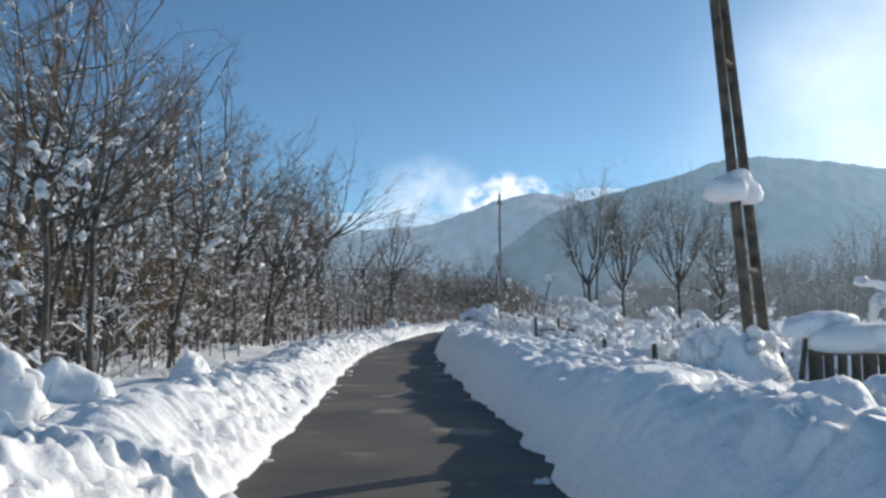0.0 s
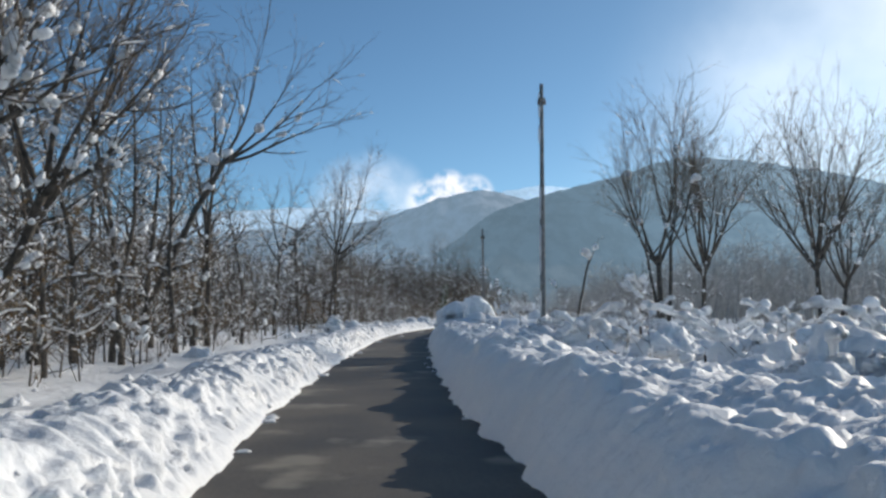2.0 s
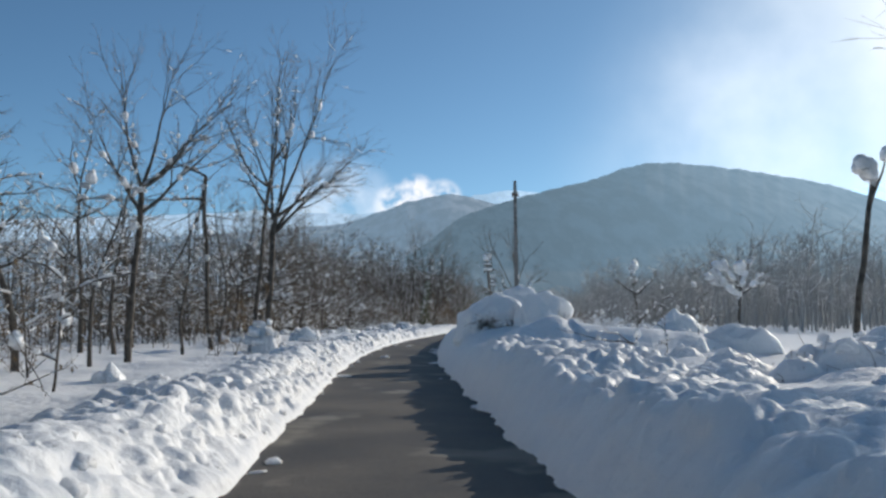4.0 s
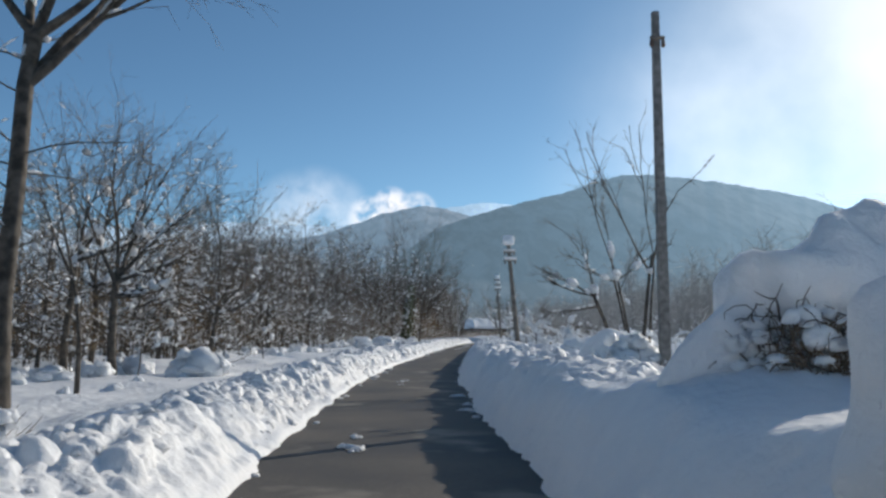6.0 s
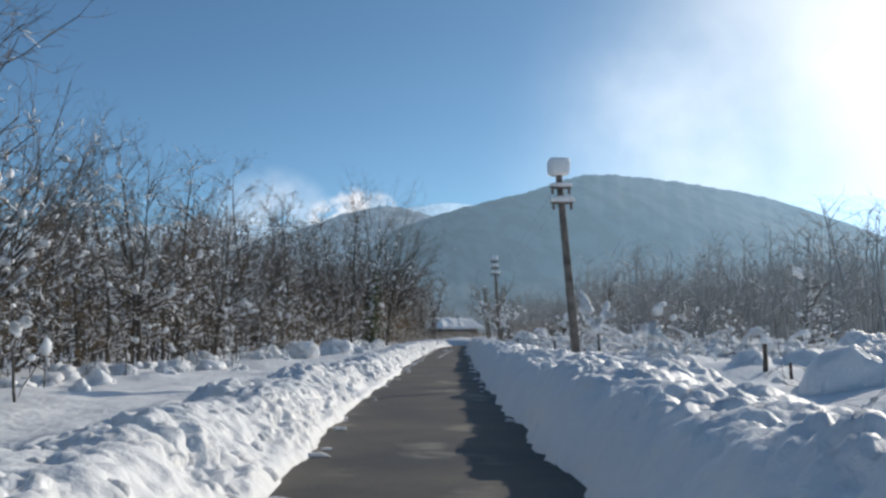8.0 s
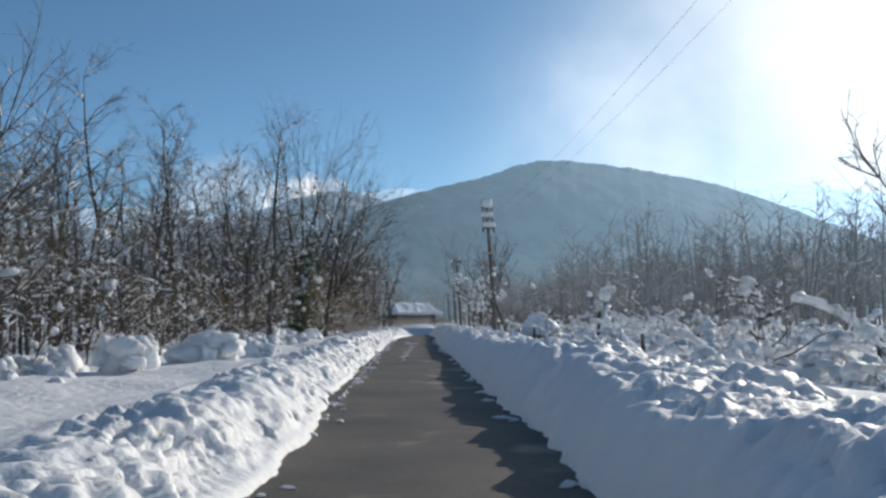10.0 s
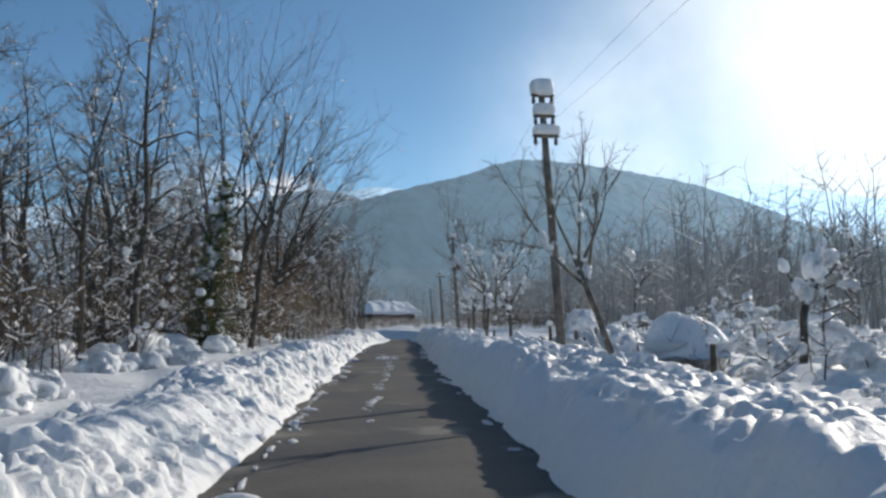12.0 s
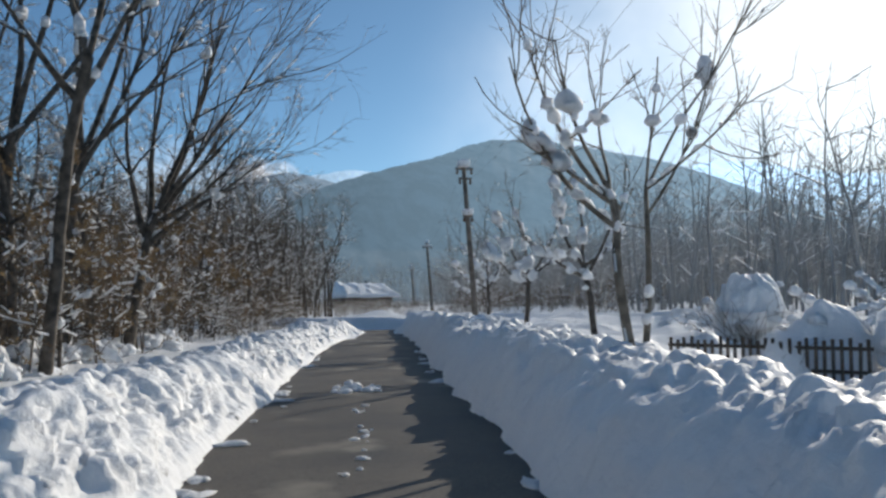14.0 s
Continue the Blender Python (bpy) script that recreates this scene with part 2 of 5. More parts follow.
def calm(x, y):
    """Where the snow lies smooth and unbroken: the deep drifts by the big bushes and the open field."""
    e = x - centre(y)
    a = sstep(66, 70, y) * (1 - sstep(78, 81, y)) * sstep(1.2, 1.6, e)
    b = sstep(82, 86, y) * (1 - sstep(112, 122, y)) * sstep(3.6, 4.8, e)
    return np.maximum(a, b)


def snow_height(x, y):
    """Height of the snow over the road's level, at any place."""
    x, y = np.asarray(x, float), np.asarray(y, float)
    d = x - centre(y)
    e = np.abs(d)
    left = d < 0
    side = np.where(left, 0.0, 57.0)
    edge = np.where(left, 1.36 + 0.14 * sstep(122, 128, y) * (1 - sstep(147, 152, y)) - 0.75 * sstep(176, 188, y), 1.32 - 0.35 * sstep(176, 188, y) + 0.11 * (1 - sstep(8, 12, y)) + 0.08 * sstep(50, 60, y)) + np.where(left, 0.07, 0.10) * vnoise(y * 0.9 + side, side, 3) + np.where(left, 0.025, 0.06) * vnoise(y * 3.1 + side, side, 4)
    top = np.where(left, 0.56, 0.78) + 0.09 * vnoise(y * 0.28 + side, side, 5) + 0.06 * vnoise(y * 0.9, side + d * 0.5, 6)
    run = np.where(left, 0.85, 0.68) + 0.12 * vnoise(y * 0.5 + side, side + 9, 7)
    base = np.where(left, 0.30, 0.46) + 0.10 * vnoise(x * 0.25, y * 0.25, 8)
    t = np.clip((e - edge) / run, 0, 1)
    face = np.where(left, 0.13 * sstep(0, 0.10, t) + 0.55 * sstep(0.03, 1, t) + 0.32 * t, np.sin(t * 1.5708) ** 0.9)
    fall = sstep(np.where(left, 0.15, 0.5), np.where(left, 1.9, 2.7), e - edge - run)
    h = face * (top * (1 - fall) + base * fall)
    on = sstep(0.10, 0.4, e - edge)
    ridge = on * (1 - sstep(1.6, np.where(left, 3.2, 4.6), e - edge))
    crest = sstep(0.45, 0.85, t)
    rough = 1 - 0.85 * calm(x, y)
    n1, n3 = vnoise(x * 2.2, y * 1.9, 11), vnoise(x * 1.1, y * 0.9, 13)
    heavy = (chunks(x, y, 0.85, 87) - 0.3) * 0.12
    h = h + ridge * rough * np.where(left, n1 * 0.05 + np.maximum(n3, -0.3) * 0.07, crest * (heavy + n1 * 0.05) + n3 * 0.06)
    wild = sstep(1.2, 3.0, e - edge)
    h = h + wild * (1 - sstep(8, 15, e)) * (np.maximum(vnoise(x * 0.75, y * 0.75, 14), 0) * np.where(left, 0.14, 0.20) + rough * vnoise(x * 2.0, y * 1.7, 18) * np.where(left, 0.04, 0.09))
    h = h + wild * 0.25 * vnoise(x * 0.11, y * 0.11, 16) * sstep(4, 12, e)
    for bx, by, br, bh in DRIFTS:
        h = h + bh * np.exp(-(((x - bx) / br) ** 2 + ((y - by) / br) ** 2)) * sstep(0.1, 1.0, e - edge)
    # at its far end the road turns off sharply to the left, against a cross bank
    over = np.abs(y - TURN)
    h = np.where(left, h * sstep(1.45, 2.5, over), h)
    cross = (0.62 + 0.10 * vnoise(x * 0.9, y * 0.7, 19)) * sstep(TURN + 1.5, TURN + 2.3, y + 0.12 * vnoise(x * 1.3, y, 20)) * (1 - 0.35 * sstep(TURN + 3.5, TURN + 7, y))
    cross = cross + 0.38 * np.exp(-((x - 3.2) / 0.95) ** 2 - ((y - TURN - 4.2) / 1.0) ** 2)
    h = np.where(y > TURN + 1.2, np.maximum(h, cross * (1 - sstep(14, 40, e))), h)
    clear = np.where(y < TURN + 1.5, e < edge, False) | (left & (over < 1.42))
    return np.where(clear, -0.06, h)


def height(x, y):
    return float(snow_height(np.array([x]), np.array([y]))[0])


def stepped(parts):
    out = []
    for a, b, s in parts:
        out += list(np.arange(a, b, s))
    return np.array(out + [parts[-1][1]])


def build_ground():
    ys = stepped([(-400, -60, 40), (-60, 2, 2), (2, 172, 0.22), (172, 186, 0.3), (186, 197, 0.14), (197, 240, 0.4), (240, 340, 2), (340, 700, 30), (700, 3000, 230)])
    half = stepped([(1.1, 1.22, 0.06), (1.22, 1.58, 0.05), (1.58, 4.6, 0.12), (4.6, 8, 0.22), (8, 14, 0.5), (14, 40, 2), (40, 120, 10), (120, 400, 40), (400, 2800, 300)])
    ds = np.concatenate([-half[::-1], [-0.6, 0, 0.6], half])
    D, Y = np.meshgrid(ds, ys)
    X = centre(Y) + D
    Z = snow_height(X, Y)
    under = (Y > 4) & (Y < 188.6) & (D > -3.35) & (D < 4.3) & (np.abs(D) > 1.2)
    Z = Z - 0.16 * under
    n, k = len(ys), len(ds)
    v = np.column_stack([X.ravel(), Y.ravel(), Z.ravel()])
    i = (np.arange(n - 1)[:, None] * k + np.arange(k - 1)[None, :]).ravel()
    f = np.column_stack([i, i + 1, i + k + 1, i + k])
    me = mesh_from("ground", v, f, SNOW)
    tagged(new("ground", me), "deep white snow cover over field and wood floor", "snow", kind="structure")


def build_bank(name, label, side, far, step, along):
    """The bank that the plough threw up on one side: lumps pushed out of its surface, its outer foot sunk in the field."""
    ys, ds = np.arange(3.0, 189.5, along), np.arange(0.45 if side < 0 else 0.85, far, step)
    D, Y = np.meshgrid(ds, ys)
    X = centre(Y) + side * D
    Z = snow_height(X, Y)
    S = np.cumsum(np.hypot(step, np.diff(Z, axis=1, prepend=Z[:, :1])), axis=1)
    dz, dy = np.gradient(Z, step, axis=1), np.gradient(Z, along, axis=0)
    soft = np.clip(np.abs(dz), 0, 1.6) * np.sign(dz)
    long = np.sqrt(1 + soft ** 2 + dy ** 2)
    lay = 0.25 * vnoise(S * 1.3, Y * 1.1, 33)
    sizes = (0.11, 0.19, 0.46) if side < 0 else (0.115, 0.22, 0.50)
    small, mid, big = (chunks(S + lay + 40 * side, Y + lay, q, k) - 0.28 for q, k in zip(sizes, (95, 98, 92)))
    patch = sstep(-0.5, 0.35, vnoise(S * 0.9 + 9, Y * 0.6, 34))
    if side < 0:
        out = 0.115 * small * (0.35 + 0.65 * patch) + 0.165 * mid * (0.3 + 0.7 * patch) + 0.085 * big
        out = out * sstep(0.04, 0.24, Z)
    else:
        up = sstep(0.55, 0.95, (D - 1.45) / 0.62)
        out = (0.11 * small + 0.18 * mid + 0.08 * big) * (0.33 + 0.67 * up * (0.35 + 0.65 * patch)) * (1 - 0.8 * calm(X, Y)) * sstep(1.44, 1.7, D)
    fade = sstep(0, 0.5, far - D)
    out = out * fade
    X, Y, Z = X - side * soft / long * out, Y - dy / long * out, Z + out / long - 0.10 * (1 - fade)
    Z = np.where(Z < 0, Z - 0.03, Z)
    k = len(ds)
    i = (np.arange(len(ys) - 1)[:, None] * k + np.arange(k - 1)[None, :]).ravel()
    f = np.column_stack([i, i + 1, i + k + 1, i + k])
    me = mesh_from(name, np.column_stack([X.ravel(), Y.ravel(), Z.ravel()]), f if side > 0 else f[:, ::-1], SNOW)
    tagged(new(name, me), label, "snow bank", kind="structure")


def build_road():
    ys = np.append(np.arange(-60, 192, 1.0), TURN + 1.45)
    ds = np.array([-1.85, -1.2, -0.6, 0, 0.6, 1.2, 1.85])
    D, Y = np.meshgrid(ds, ys)
    X, Z = centre(Y) + D, 0.012 * (1 - (D / 1.85) ** 2)
    n, k = len(ys), len(ds)
    i = (np.arange(n - 1)[:, None] * k + np.arange(k - 1)[None, :]).ravel()
    v, f = np.column_stack([X.ravel(), Y.ravel(), Z.ravel()]), np.column_stack([i, i + 1, i + k + 1, i + k])
    x = float(centre(TURN)) - 1.6
    arm = np.array([(x - 40, TURN - 1.45, -0.006), (x, TURN - 1.45, -0.006), (x, TURN + 1.45, -0.006), (x - 40, TURN + 1.45, -0.006)])
    me = mesh_from("road", np.vstack([v, arm]), np.vstack([f, np.arange(4) + len(v)]), ASPHALT)
    tagged(new("road", me), "narrow grey asphalt road cleared of snow", "road", kind="structure")


def build_hill(name, label, far, near, profile, mat, seed):
    """A hill whose skyline is given as azimuth and elevation, with slopes falling towards the valley."""
    az, el = [p[0] for p in profile], [p[1] for p in profile]
    a = np.linspace(az[0], az[-1], 260)
    e = np.interp(a, az, el)
    e = np.convolve(np.pad(e, 4, mode="edge"), np.hanning(11)[1:-1] / np.hanning(11).sum(), mode="valid")
    e = e + 0.05 * vnoise(a * 1.6, a * 0 + seed, seed) + 0.035 * vnoise(a * 7, a * 0, seed + 1)
    rows = np.linspace(0, 1, 40)
    A, R = np.meshgrid(a, rows)
    dist = near + (far - near) * R
    crest = far * np.tan(np.radians(e))[None, :]
    gx, gy = dist * np.sin(np.radians(A)), dist * np.cos(np.radians(A))
    spur = vnoise(gx / 330, gy / 330, seed + 2) * 0.11 + vnoise(gx / 120, gy / 120, seed + 3) * 0.012
    Z = crest * np.clip(R ** 1.15 + spur * R * (1 - R) * 3.2, 0, 1.0)
    X, Y = dist * np.sin(np.radians(A)), dist * np.cos(np.radians(A))
    k = len(a)
    i = (np.arange(len(rows) - 1)[:, None] * k + np.arange(k - 1)[None, :]).ravel()
    me = mesh_from(name, np.column_stack([X.ravel(), Y.ravel(), Z.ravel()]), np.column_stack([i, i + 1, i + k + 1, i + k]), mat)
    tagged(new(name, me), label, "mountain", kind="structure")


build_ground()
build_bank("snow_bank_sunny", "sunlit bank of broken ploughed snow beside the road", -1, 3.4, 0.040, 0.045)
build_bank("snow_bank_shady", "steep shaded snow bank with a lumpy crest beside the road", 1, 4.4, 0.050, 0.052)
build_road()
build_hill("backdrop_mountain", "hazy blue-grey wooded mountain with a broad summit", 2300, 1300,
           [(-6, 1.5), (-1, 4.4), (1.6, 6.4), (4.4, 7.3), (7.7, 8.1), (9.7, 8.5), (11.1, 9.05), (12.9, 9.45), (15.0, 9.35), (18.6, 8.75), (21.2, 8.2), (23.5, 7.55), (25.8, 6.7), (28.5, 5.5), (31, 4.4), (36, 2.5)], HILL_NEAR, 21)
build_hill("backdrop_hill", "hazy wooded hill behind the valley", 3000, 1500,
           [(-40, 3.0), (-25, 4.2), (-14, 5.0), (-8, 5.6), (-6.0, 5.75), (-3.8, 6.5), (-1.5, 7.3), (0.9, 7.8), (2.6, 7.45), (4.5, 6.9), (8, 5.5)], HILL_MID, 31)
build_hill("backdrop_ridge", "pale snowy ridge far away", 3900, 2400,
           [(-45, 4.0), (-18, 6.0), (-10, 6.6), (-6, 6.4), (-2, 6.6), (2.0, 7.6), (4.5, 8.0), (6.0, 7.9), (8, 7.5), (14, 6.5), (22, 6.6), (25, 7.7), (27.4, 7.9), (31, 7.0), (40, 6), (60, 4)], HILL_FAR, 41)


# ---- tubes, blobs and trees ----
def tube_arrays(segs, sides):
    """Open tubes along many short segments: rows of x0 y0 z0 x1 y1 z1 r0 r1."""
    s = np.asarray(segs, float)
    p, q, r0, r1 = s[:, 0:3], s[:, 3:6], s[:, 6], s[:, 7]
    w = q - p
    w = w / np.maximum(np.linalg.norm(w, axis=1), 1e-6)[:, None]
    ref = np.where(np.abs(w[:, 2:3]) > 0.9, np.array([[1.0, 0, 0]]), np.array([[0, 0, 1.0]]))
    u = np.cross(ref, w)
    u = u / np.maximum(np.linalg.norm(u, axis=1), 1e-6)[:, None]
    v = np.cross(w, u)
    a = np.arange(sides) * 2 * np.pi / sides
    ring = np.cos(a)[None, :, None] * u[:, None, :] + np.sin(a)[None, :, None] * v[:, None, :]
    low = p[:, None, :] + ring * r0[:, None, None]
    high = q[:, None, :] + ring * r1[:, None, None]
    verts = np.concatenate([low, high], axis=1).reshape(-1, 3)
    base = np.arange(len(s))[:, None] * (2 * sides)
    k = np.arange(sides)[None, :]
    n = (k + 1) % sides
    f = np.stack([base + k, base + n, base + n + sides, base + k + sides], axis=-1).reshape(-1, 4)
    return verts, f


def path_tube(points, radii, sides, turn=0.0):
    """One closed tube through given points."""
    pts = np.asarray(points, float)
    v = np.concatenate([pts[i] + np.column_stack([np.cos(a) * radii[i], np.sin(a) * radii[i], a * 0]) for i in range(len(pts)) for a in [np.arange(sides) * 2 * np.pi / sides + turn]])
    f = [[i * sides + k, i * sides + (k + 1) % sides, (i + 1) * sides + (k + 1) % sides, (i + 1) * sides + k] for i in range(len(pts) - 1) for k in range(sides)]
    return v, f + [list(range((len(pts) - 1) * sides, len(pts) * sides)), list(range(sides - 1, -1, -1))]


def joined(pieces):
    """Joins (verts, faces) arrays, triangles padded into lists."""
    vs, fs, at = [], [], 0
    for v, f in pieces:
        vs.append(v)
        fs += (np.asarray(f) + at).tolist()
        at += len(v)
    return np.concatenate(vs), fs


def unit_ball(level):
    bm = bmesh.new()
    bmesh.ops.create_icosphere(bm, subdivisions=level, radius=1.0)
    v = np.array([x.co[:] for x in bm.verts])
    f = np.array([[x.index for x in q.verts] for q in bm.faces])
    bm.free()
    return v, f


BALL1, BALL2, BALL3, BALL5 = unit_ball(1), unit_ball(2), unit_ball(3), unit_ball(5)


def lump(rng, size, ball=BALL3, rough=0.22, flat=0.35):
    """A soft heap of snow: a ball with a broken outline and a flattened foot."""
    v, f = ball
    s = rng.uniform(0, 100)
    n = vnoise(v[:, 0] * 1.4 + s, v[:, 1] * 1.4 + v[:, 2] * 0.9 + s, 51) * 0.6 + vnoise(v[:, 0] * 3.1 + s, v[:, 1] * 3.1 - v[:, 2] * 2.3, 52) * 0.3
    n = n + vnoise(v[:, 1] * 6.0 + s, v[:, 2] * 6.0 + v[:, 0] * 4, 53) * 0.12
    w = v * (1 + rough * n)[:, None]
    w[:, 2] = np.where(w[:, 2] < -flat, -flat + (w[:, 2] + flat) * 0.25, w[:, 2])
    return w * np.array(size), f


def bend(rng, way, amount):
    w = way + rng.normal(0, amount, 3)
    return w / np.linalg.norm(w)


def limb(rng, segs, at, way, length, r0, r1, count, wander, lift):
    """One limb of short segments; returns the points along it, with direction and radius."""
    pts, p, w = [], np.array(at, float), np.array(way, float)
    for i in range(count):
        a, b = r0 + (r1 - r0) * i / count, r0 + (r1 - r0) * (i + 1) / count
        q = p + w * length / count
        segs.append([*p, *q, a, b])
        pts.append((q, w, b))
        p = q
        w = bend(rng, w, wander) + np.array([0, 0, lift])
        w = w / np.linalg.norm(w)
    return pts


def grow(seed, tall, radius, first=0.3, limbs=14, reach=0.34, rise=0.7, stems=1, lean=(0, 0), twigs=6, twiglets=4, wander=0.17, arch=0.06):
    """Skeleton of a bare broad-leaved tree, as wood, fine wood and the places where snow can lie."""
    rng = np.random.default_rng(seed)
    wood, fine, tips = [], [], []
    for s in range(stems):
        way = np.array([lean[0] + rng.normal(0, 0.05 + 0.12 * (stems > 1)), lean[1] + rng.normal(0, 0.05 + 0.12 * (stems > 1)), 1.0])
        way /= np.linalg.norm(way)
        h = tall * (1 if s == 0 else rng.uniform(0.7, 0.95))
        r = radius * (1 if s == 0 else rng.uniform(0.6, 0.85))
        start = np.array([rng.normal(0, 0.12) * (s > 0), rng.normal(0, 0.12) * (s > 0), -0.4])
        trunk = limb(rng, wood, start, way, h + 0.4, r, r * 0.10, 12, 0.075, 0.03)
        for k in range(limbs // stems):
            f = first + (1 - first) * ((k + rng.uniform(0, 1)) / (limbs // stems)) ** 0.75
            j = min(int(f * 12), 11)
            p, w, rr = trunk[j]
            turn = rng.uniform(0, 6.283)
            out = np.array([math.cos(turn), math.sin(turn), rise * rng.uniform(0.3, 1.2) * (0.6 + 0.9 * f)])
            out /= np.linalg.norm(out)
            long = tall * reach * (1.1 - 0.55 * f) * rng.uniform(0.65, 1.2)
            br = limb(rng, wood, p, out, long, max(rr * 0.62, 0.018), 0.006, 5, wander + 0.08, arch)
            for m in range(twigs):
                p2, w2, r2 = br[min(int(rng.uniform(0.8, 5)), 4)]
                o2 = bend(rng, w2, 0.55)
                tw = limb(rng, fine, p2, o2, long * rng.uniform(0.18, 0.42), max(r2 * 0.5, 0.006), 0.003, 2, 0.2, min(arch, 0.05))
                for g in range(twiglets):
                    p3, w3, r3 = tw[int(rng.uniform(0, 1.99))]
                    limb(rng, fine, p3, bend(rng, w3, 0.6), long * rng.uniform(0.07, 0.2), 0.0042, 0.002, 1, 0.15, 0.04)
    return wood, fine, rng


def clothed(name, wood, fine, rng, radius, snow=0.5, thin_snow=0.3, clumps=14, clump=(0.06, 0.16), bark=BARK, twig=TWIG, leaves=None, leaf=LEAF, leaf_size=0.05):
    """Meshes of a skeleton: trunk and limbs, crown of twigs, the snow on them and the leaves that hang on."""
    thick, slim = [s for s in wood if s[6] > 0.03], [s for s in wood if s[6] <= 0.03]
    v, f = joined([tube_arrays(g, n) for g, n in ((thick, 7), (slim, 4)) if g])
    trunk = mesh_from(name + "_trunk", v, f, bark)
    v, f = tube_arrays(fine, 3)
    crown = mesh_from(name + "_crown", v, f, twig)
    lie = []
    for s in wood + fine:
        a, b = np.array(s[0:3]), np.array(s[3:6])
        w = (b - a) / max(np.linalg.norm(b - a), 1e-6)
        chance = (snow if s[6] > 0.012 else snow * thin_snow) * min(max(1.35 - 0.11 * b[2], 0.25), 1.15)
        if abs(w[2]) < 0.75 and s[6] < max(radius * 0.75, 0.05) and rng.random() < chance:
            fat = min(0.013 + 1.0 * s[6] * rng.uniform(0.6, 1.5), 0.055)
            c, d = a + (b - a) * rng.uniform(0, 0.4), a + (b - a) * rng.uniform(0.6, 1)
            m = (c + d) / 2 + [0, 0, s[6] + fat * 0.5]
            lie.append([*(c + [0, 0, s[6] + fat * 0.1]), *m, fat * 0.45, fat])
            lie.append([*m, *(d + [0, 0, s[7] + fat * 0.1]), fat, fat * 0.4])
    stuck = []
    for s in wood:
        if s[6] > 0.035 and rng.random() < 0.4:
            off = np.array([-0.62 * s[6], -0.42 * s[6], 0.0])
            k0, k1 = sorted(rng.uniform(0, 1, 2))
            a, b = np.array(s[0:3]), np.array(s[3:6])
            stuck.append([*(a + (b - a) * k0 + off), *(a + (b - a) * k1 + off), s[6] * 0.42, s[7] * 0.36])
    pieces = [tube_arrays(lie, 4)] if lie else []
    if stuck:
        pieces.append(tube_arrays(stuck, 5))
    spots = [s for s in wood if s[6] < radius * 0.8 and s[7] > 0.0105] or wood
    for k in range(clumps):
        s = spots[int(rng.integers(len(spots)))]
        size = rng.uniform(0, 1) ** 2 * (clump[1] - clump[0]) + clump[0]
        w, q = lump(rng, (size * rng.uniform(0.7, 1.2), size * rng.uniform(0.7, 1.2), size * rng.uniform(0.7, 1.3)), BALL1 if size < 0.06 else (BALL2 if size < 0.15 else BALL3), 0.55, 0.8)
        way = np.array(s[3:6]) - np.array(s[0:3])
        way = way / max(np.linalg.norm(way), 1e-6)
        w = w + np.outer(w @ way, way) * rng.uniform(0.0, 0.6)
        pieces.append((w + np.array(s[3:6]) + [0, 0, size * 0.25], q))
        for g in range(2 if size > 0.075 else 0):
            w, q = lump(rng, np.array((0.7, 0.7, 0.6)) * size * rng.uniform(0.7, 1.0), BALL1 if size < 0.1 else BALL2, 0.6, 0.8)
            pieces.append((w + np.array(s[3:6]) + way * size * rng.uniform(-1.3, 1.3) + rng.normal(0, size * 0.3, 3), q))
    white = mesh_from(name + "_snow", *joined(pieces), SNOW_FLUFF) if pieces else None
    foliage = leaf_mesh(name + "_leaves", rng, fine, leaves, leaf, leaf_size) if leaves else None
    return trunk, crown, white, foliage


def leaf_arrays(rng, segs, count, size):
    """Small folded leaves hanging along thin twigs."""
    at = np.array([segs[int(i)] for i in rng.integers(len(segs), size=count)])
    mid = at[:, 0:3] + (at[:, 3:6] - at[:, 0:3]) * rng.random((count, 1))
    u = rng.normal(0, 1, (count, 3))
    u /= np.linalg.norm(u, axis=1)[:, None]
    w = np.cross(u, rng.normal(0, 1, (count, 3)))
    w /= np.maximum(np.linalg.norm(w, axis=1), 1e-6)[:, None]
    k = size * rng.uniform(0.6, 1.3, (count, 1))
    verts = np.stack([mid, mid + u * k + w * k * 0.45, mid + u * k * 2, mid + u * k - w * k * 0.45], axis=1).reshape(-1, 3)
    i = np.arange(count)[:, None] * 4
    return verts, np.concatenate([i, i + 1, i + 2, i + 3], axis=1)


def leaf_mesh(name, rng, segs, count, mat, size):
    return mesh_from(name, *leaf_arrays(rng, segs, count, size), mat, False)


def tree_meshes(seed, tall, radius, snow=0.5, thin_snow=0.3, clumps=14, bark=BARK, name="tree", clump=(0.06, 0.16), leaves=None, leaf_size=0.05, **how):
    wood, fine, rng = grow(seed, tall, radius, **how)
    return clothed(name, wood, fine, rng, radius, snow, thin_snow, clumps, clump, bark, leaves=leaves, leaf_size=leaf_size)


def tree(meshes, at, turn=0.0, scale=1.0, label="bare grey tree with snow along its branches", group="", name="tree", category="tree"):
    root = thing(name, label, category, group)
    root.matrix_basis = Matrix.LocRotScale(Vector(at), Euler((0, 0, turn)), Vector((scale, scale, scale)))
    stem = part("trunk", meshes[0], root)
    if name in ("bramble", "sapling", "young_oak", "arched_shrub"):
        tagged(stem, "thin dry brown stems", kind="stuff")
    part("crown", meshes[1], root)
    if meshes[2]:
        tagged(part("snow", meshes[2], root, "white snow lying on the branches"), kind="stuff")
    if meshes[3]:
        tagged(part("leaves", meshes[3], root, "withered brown leaves"), kind="stuff")
    return root


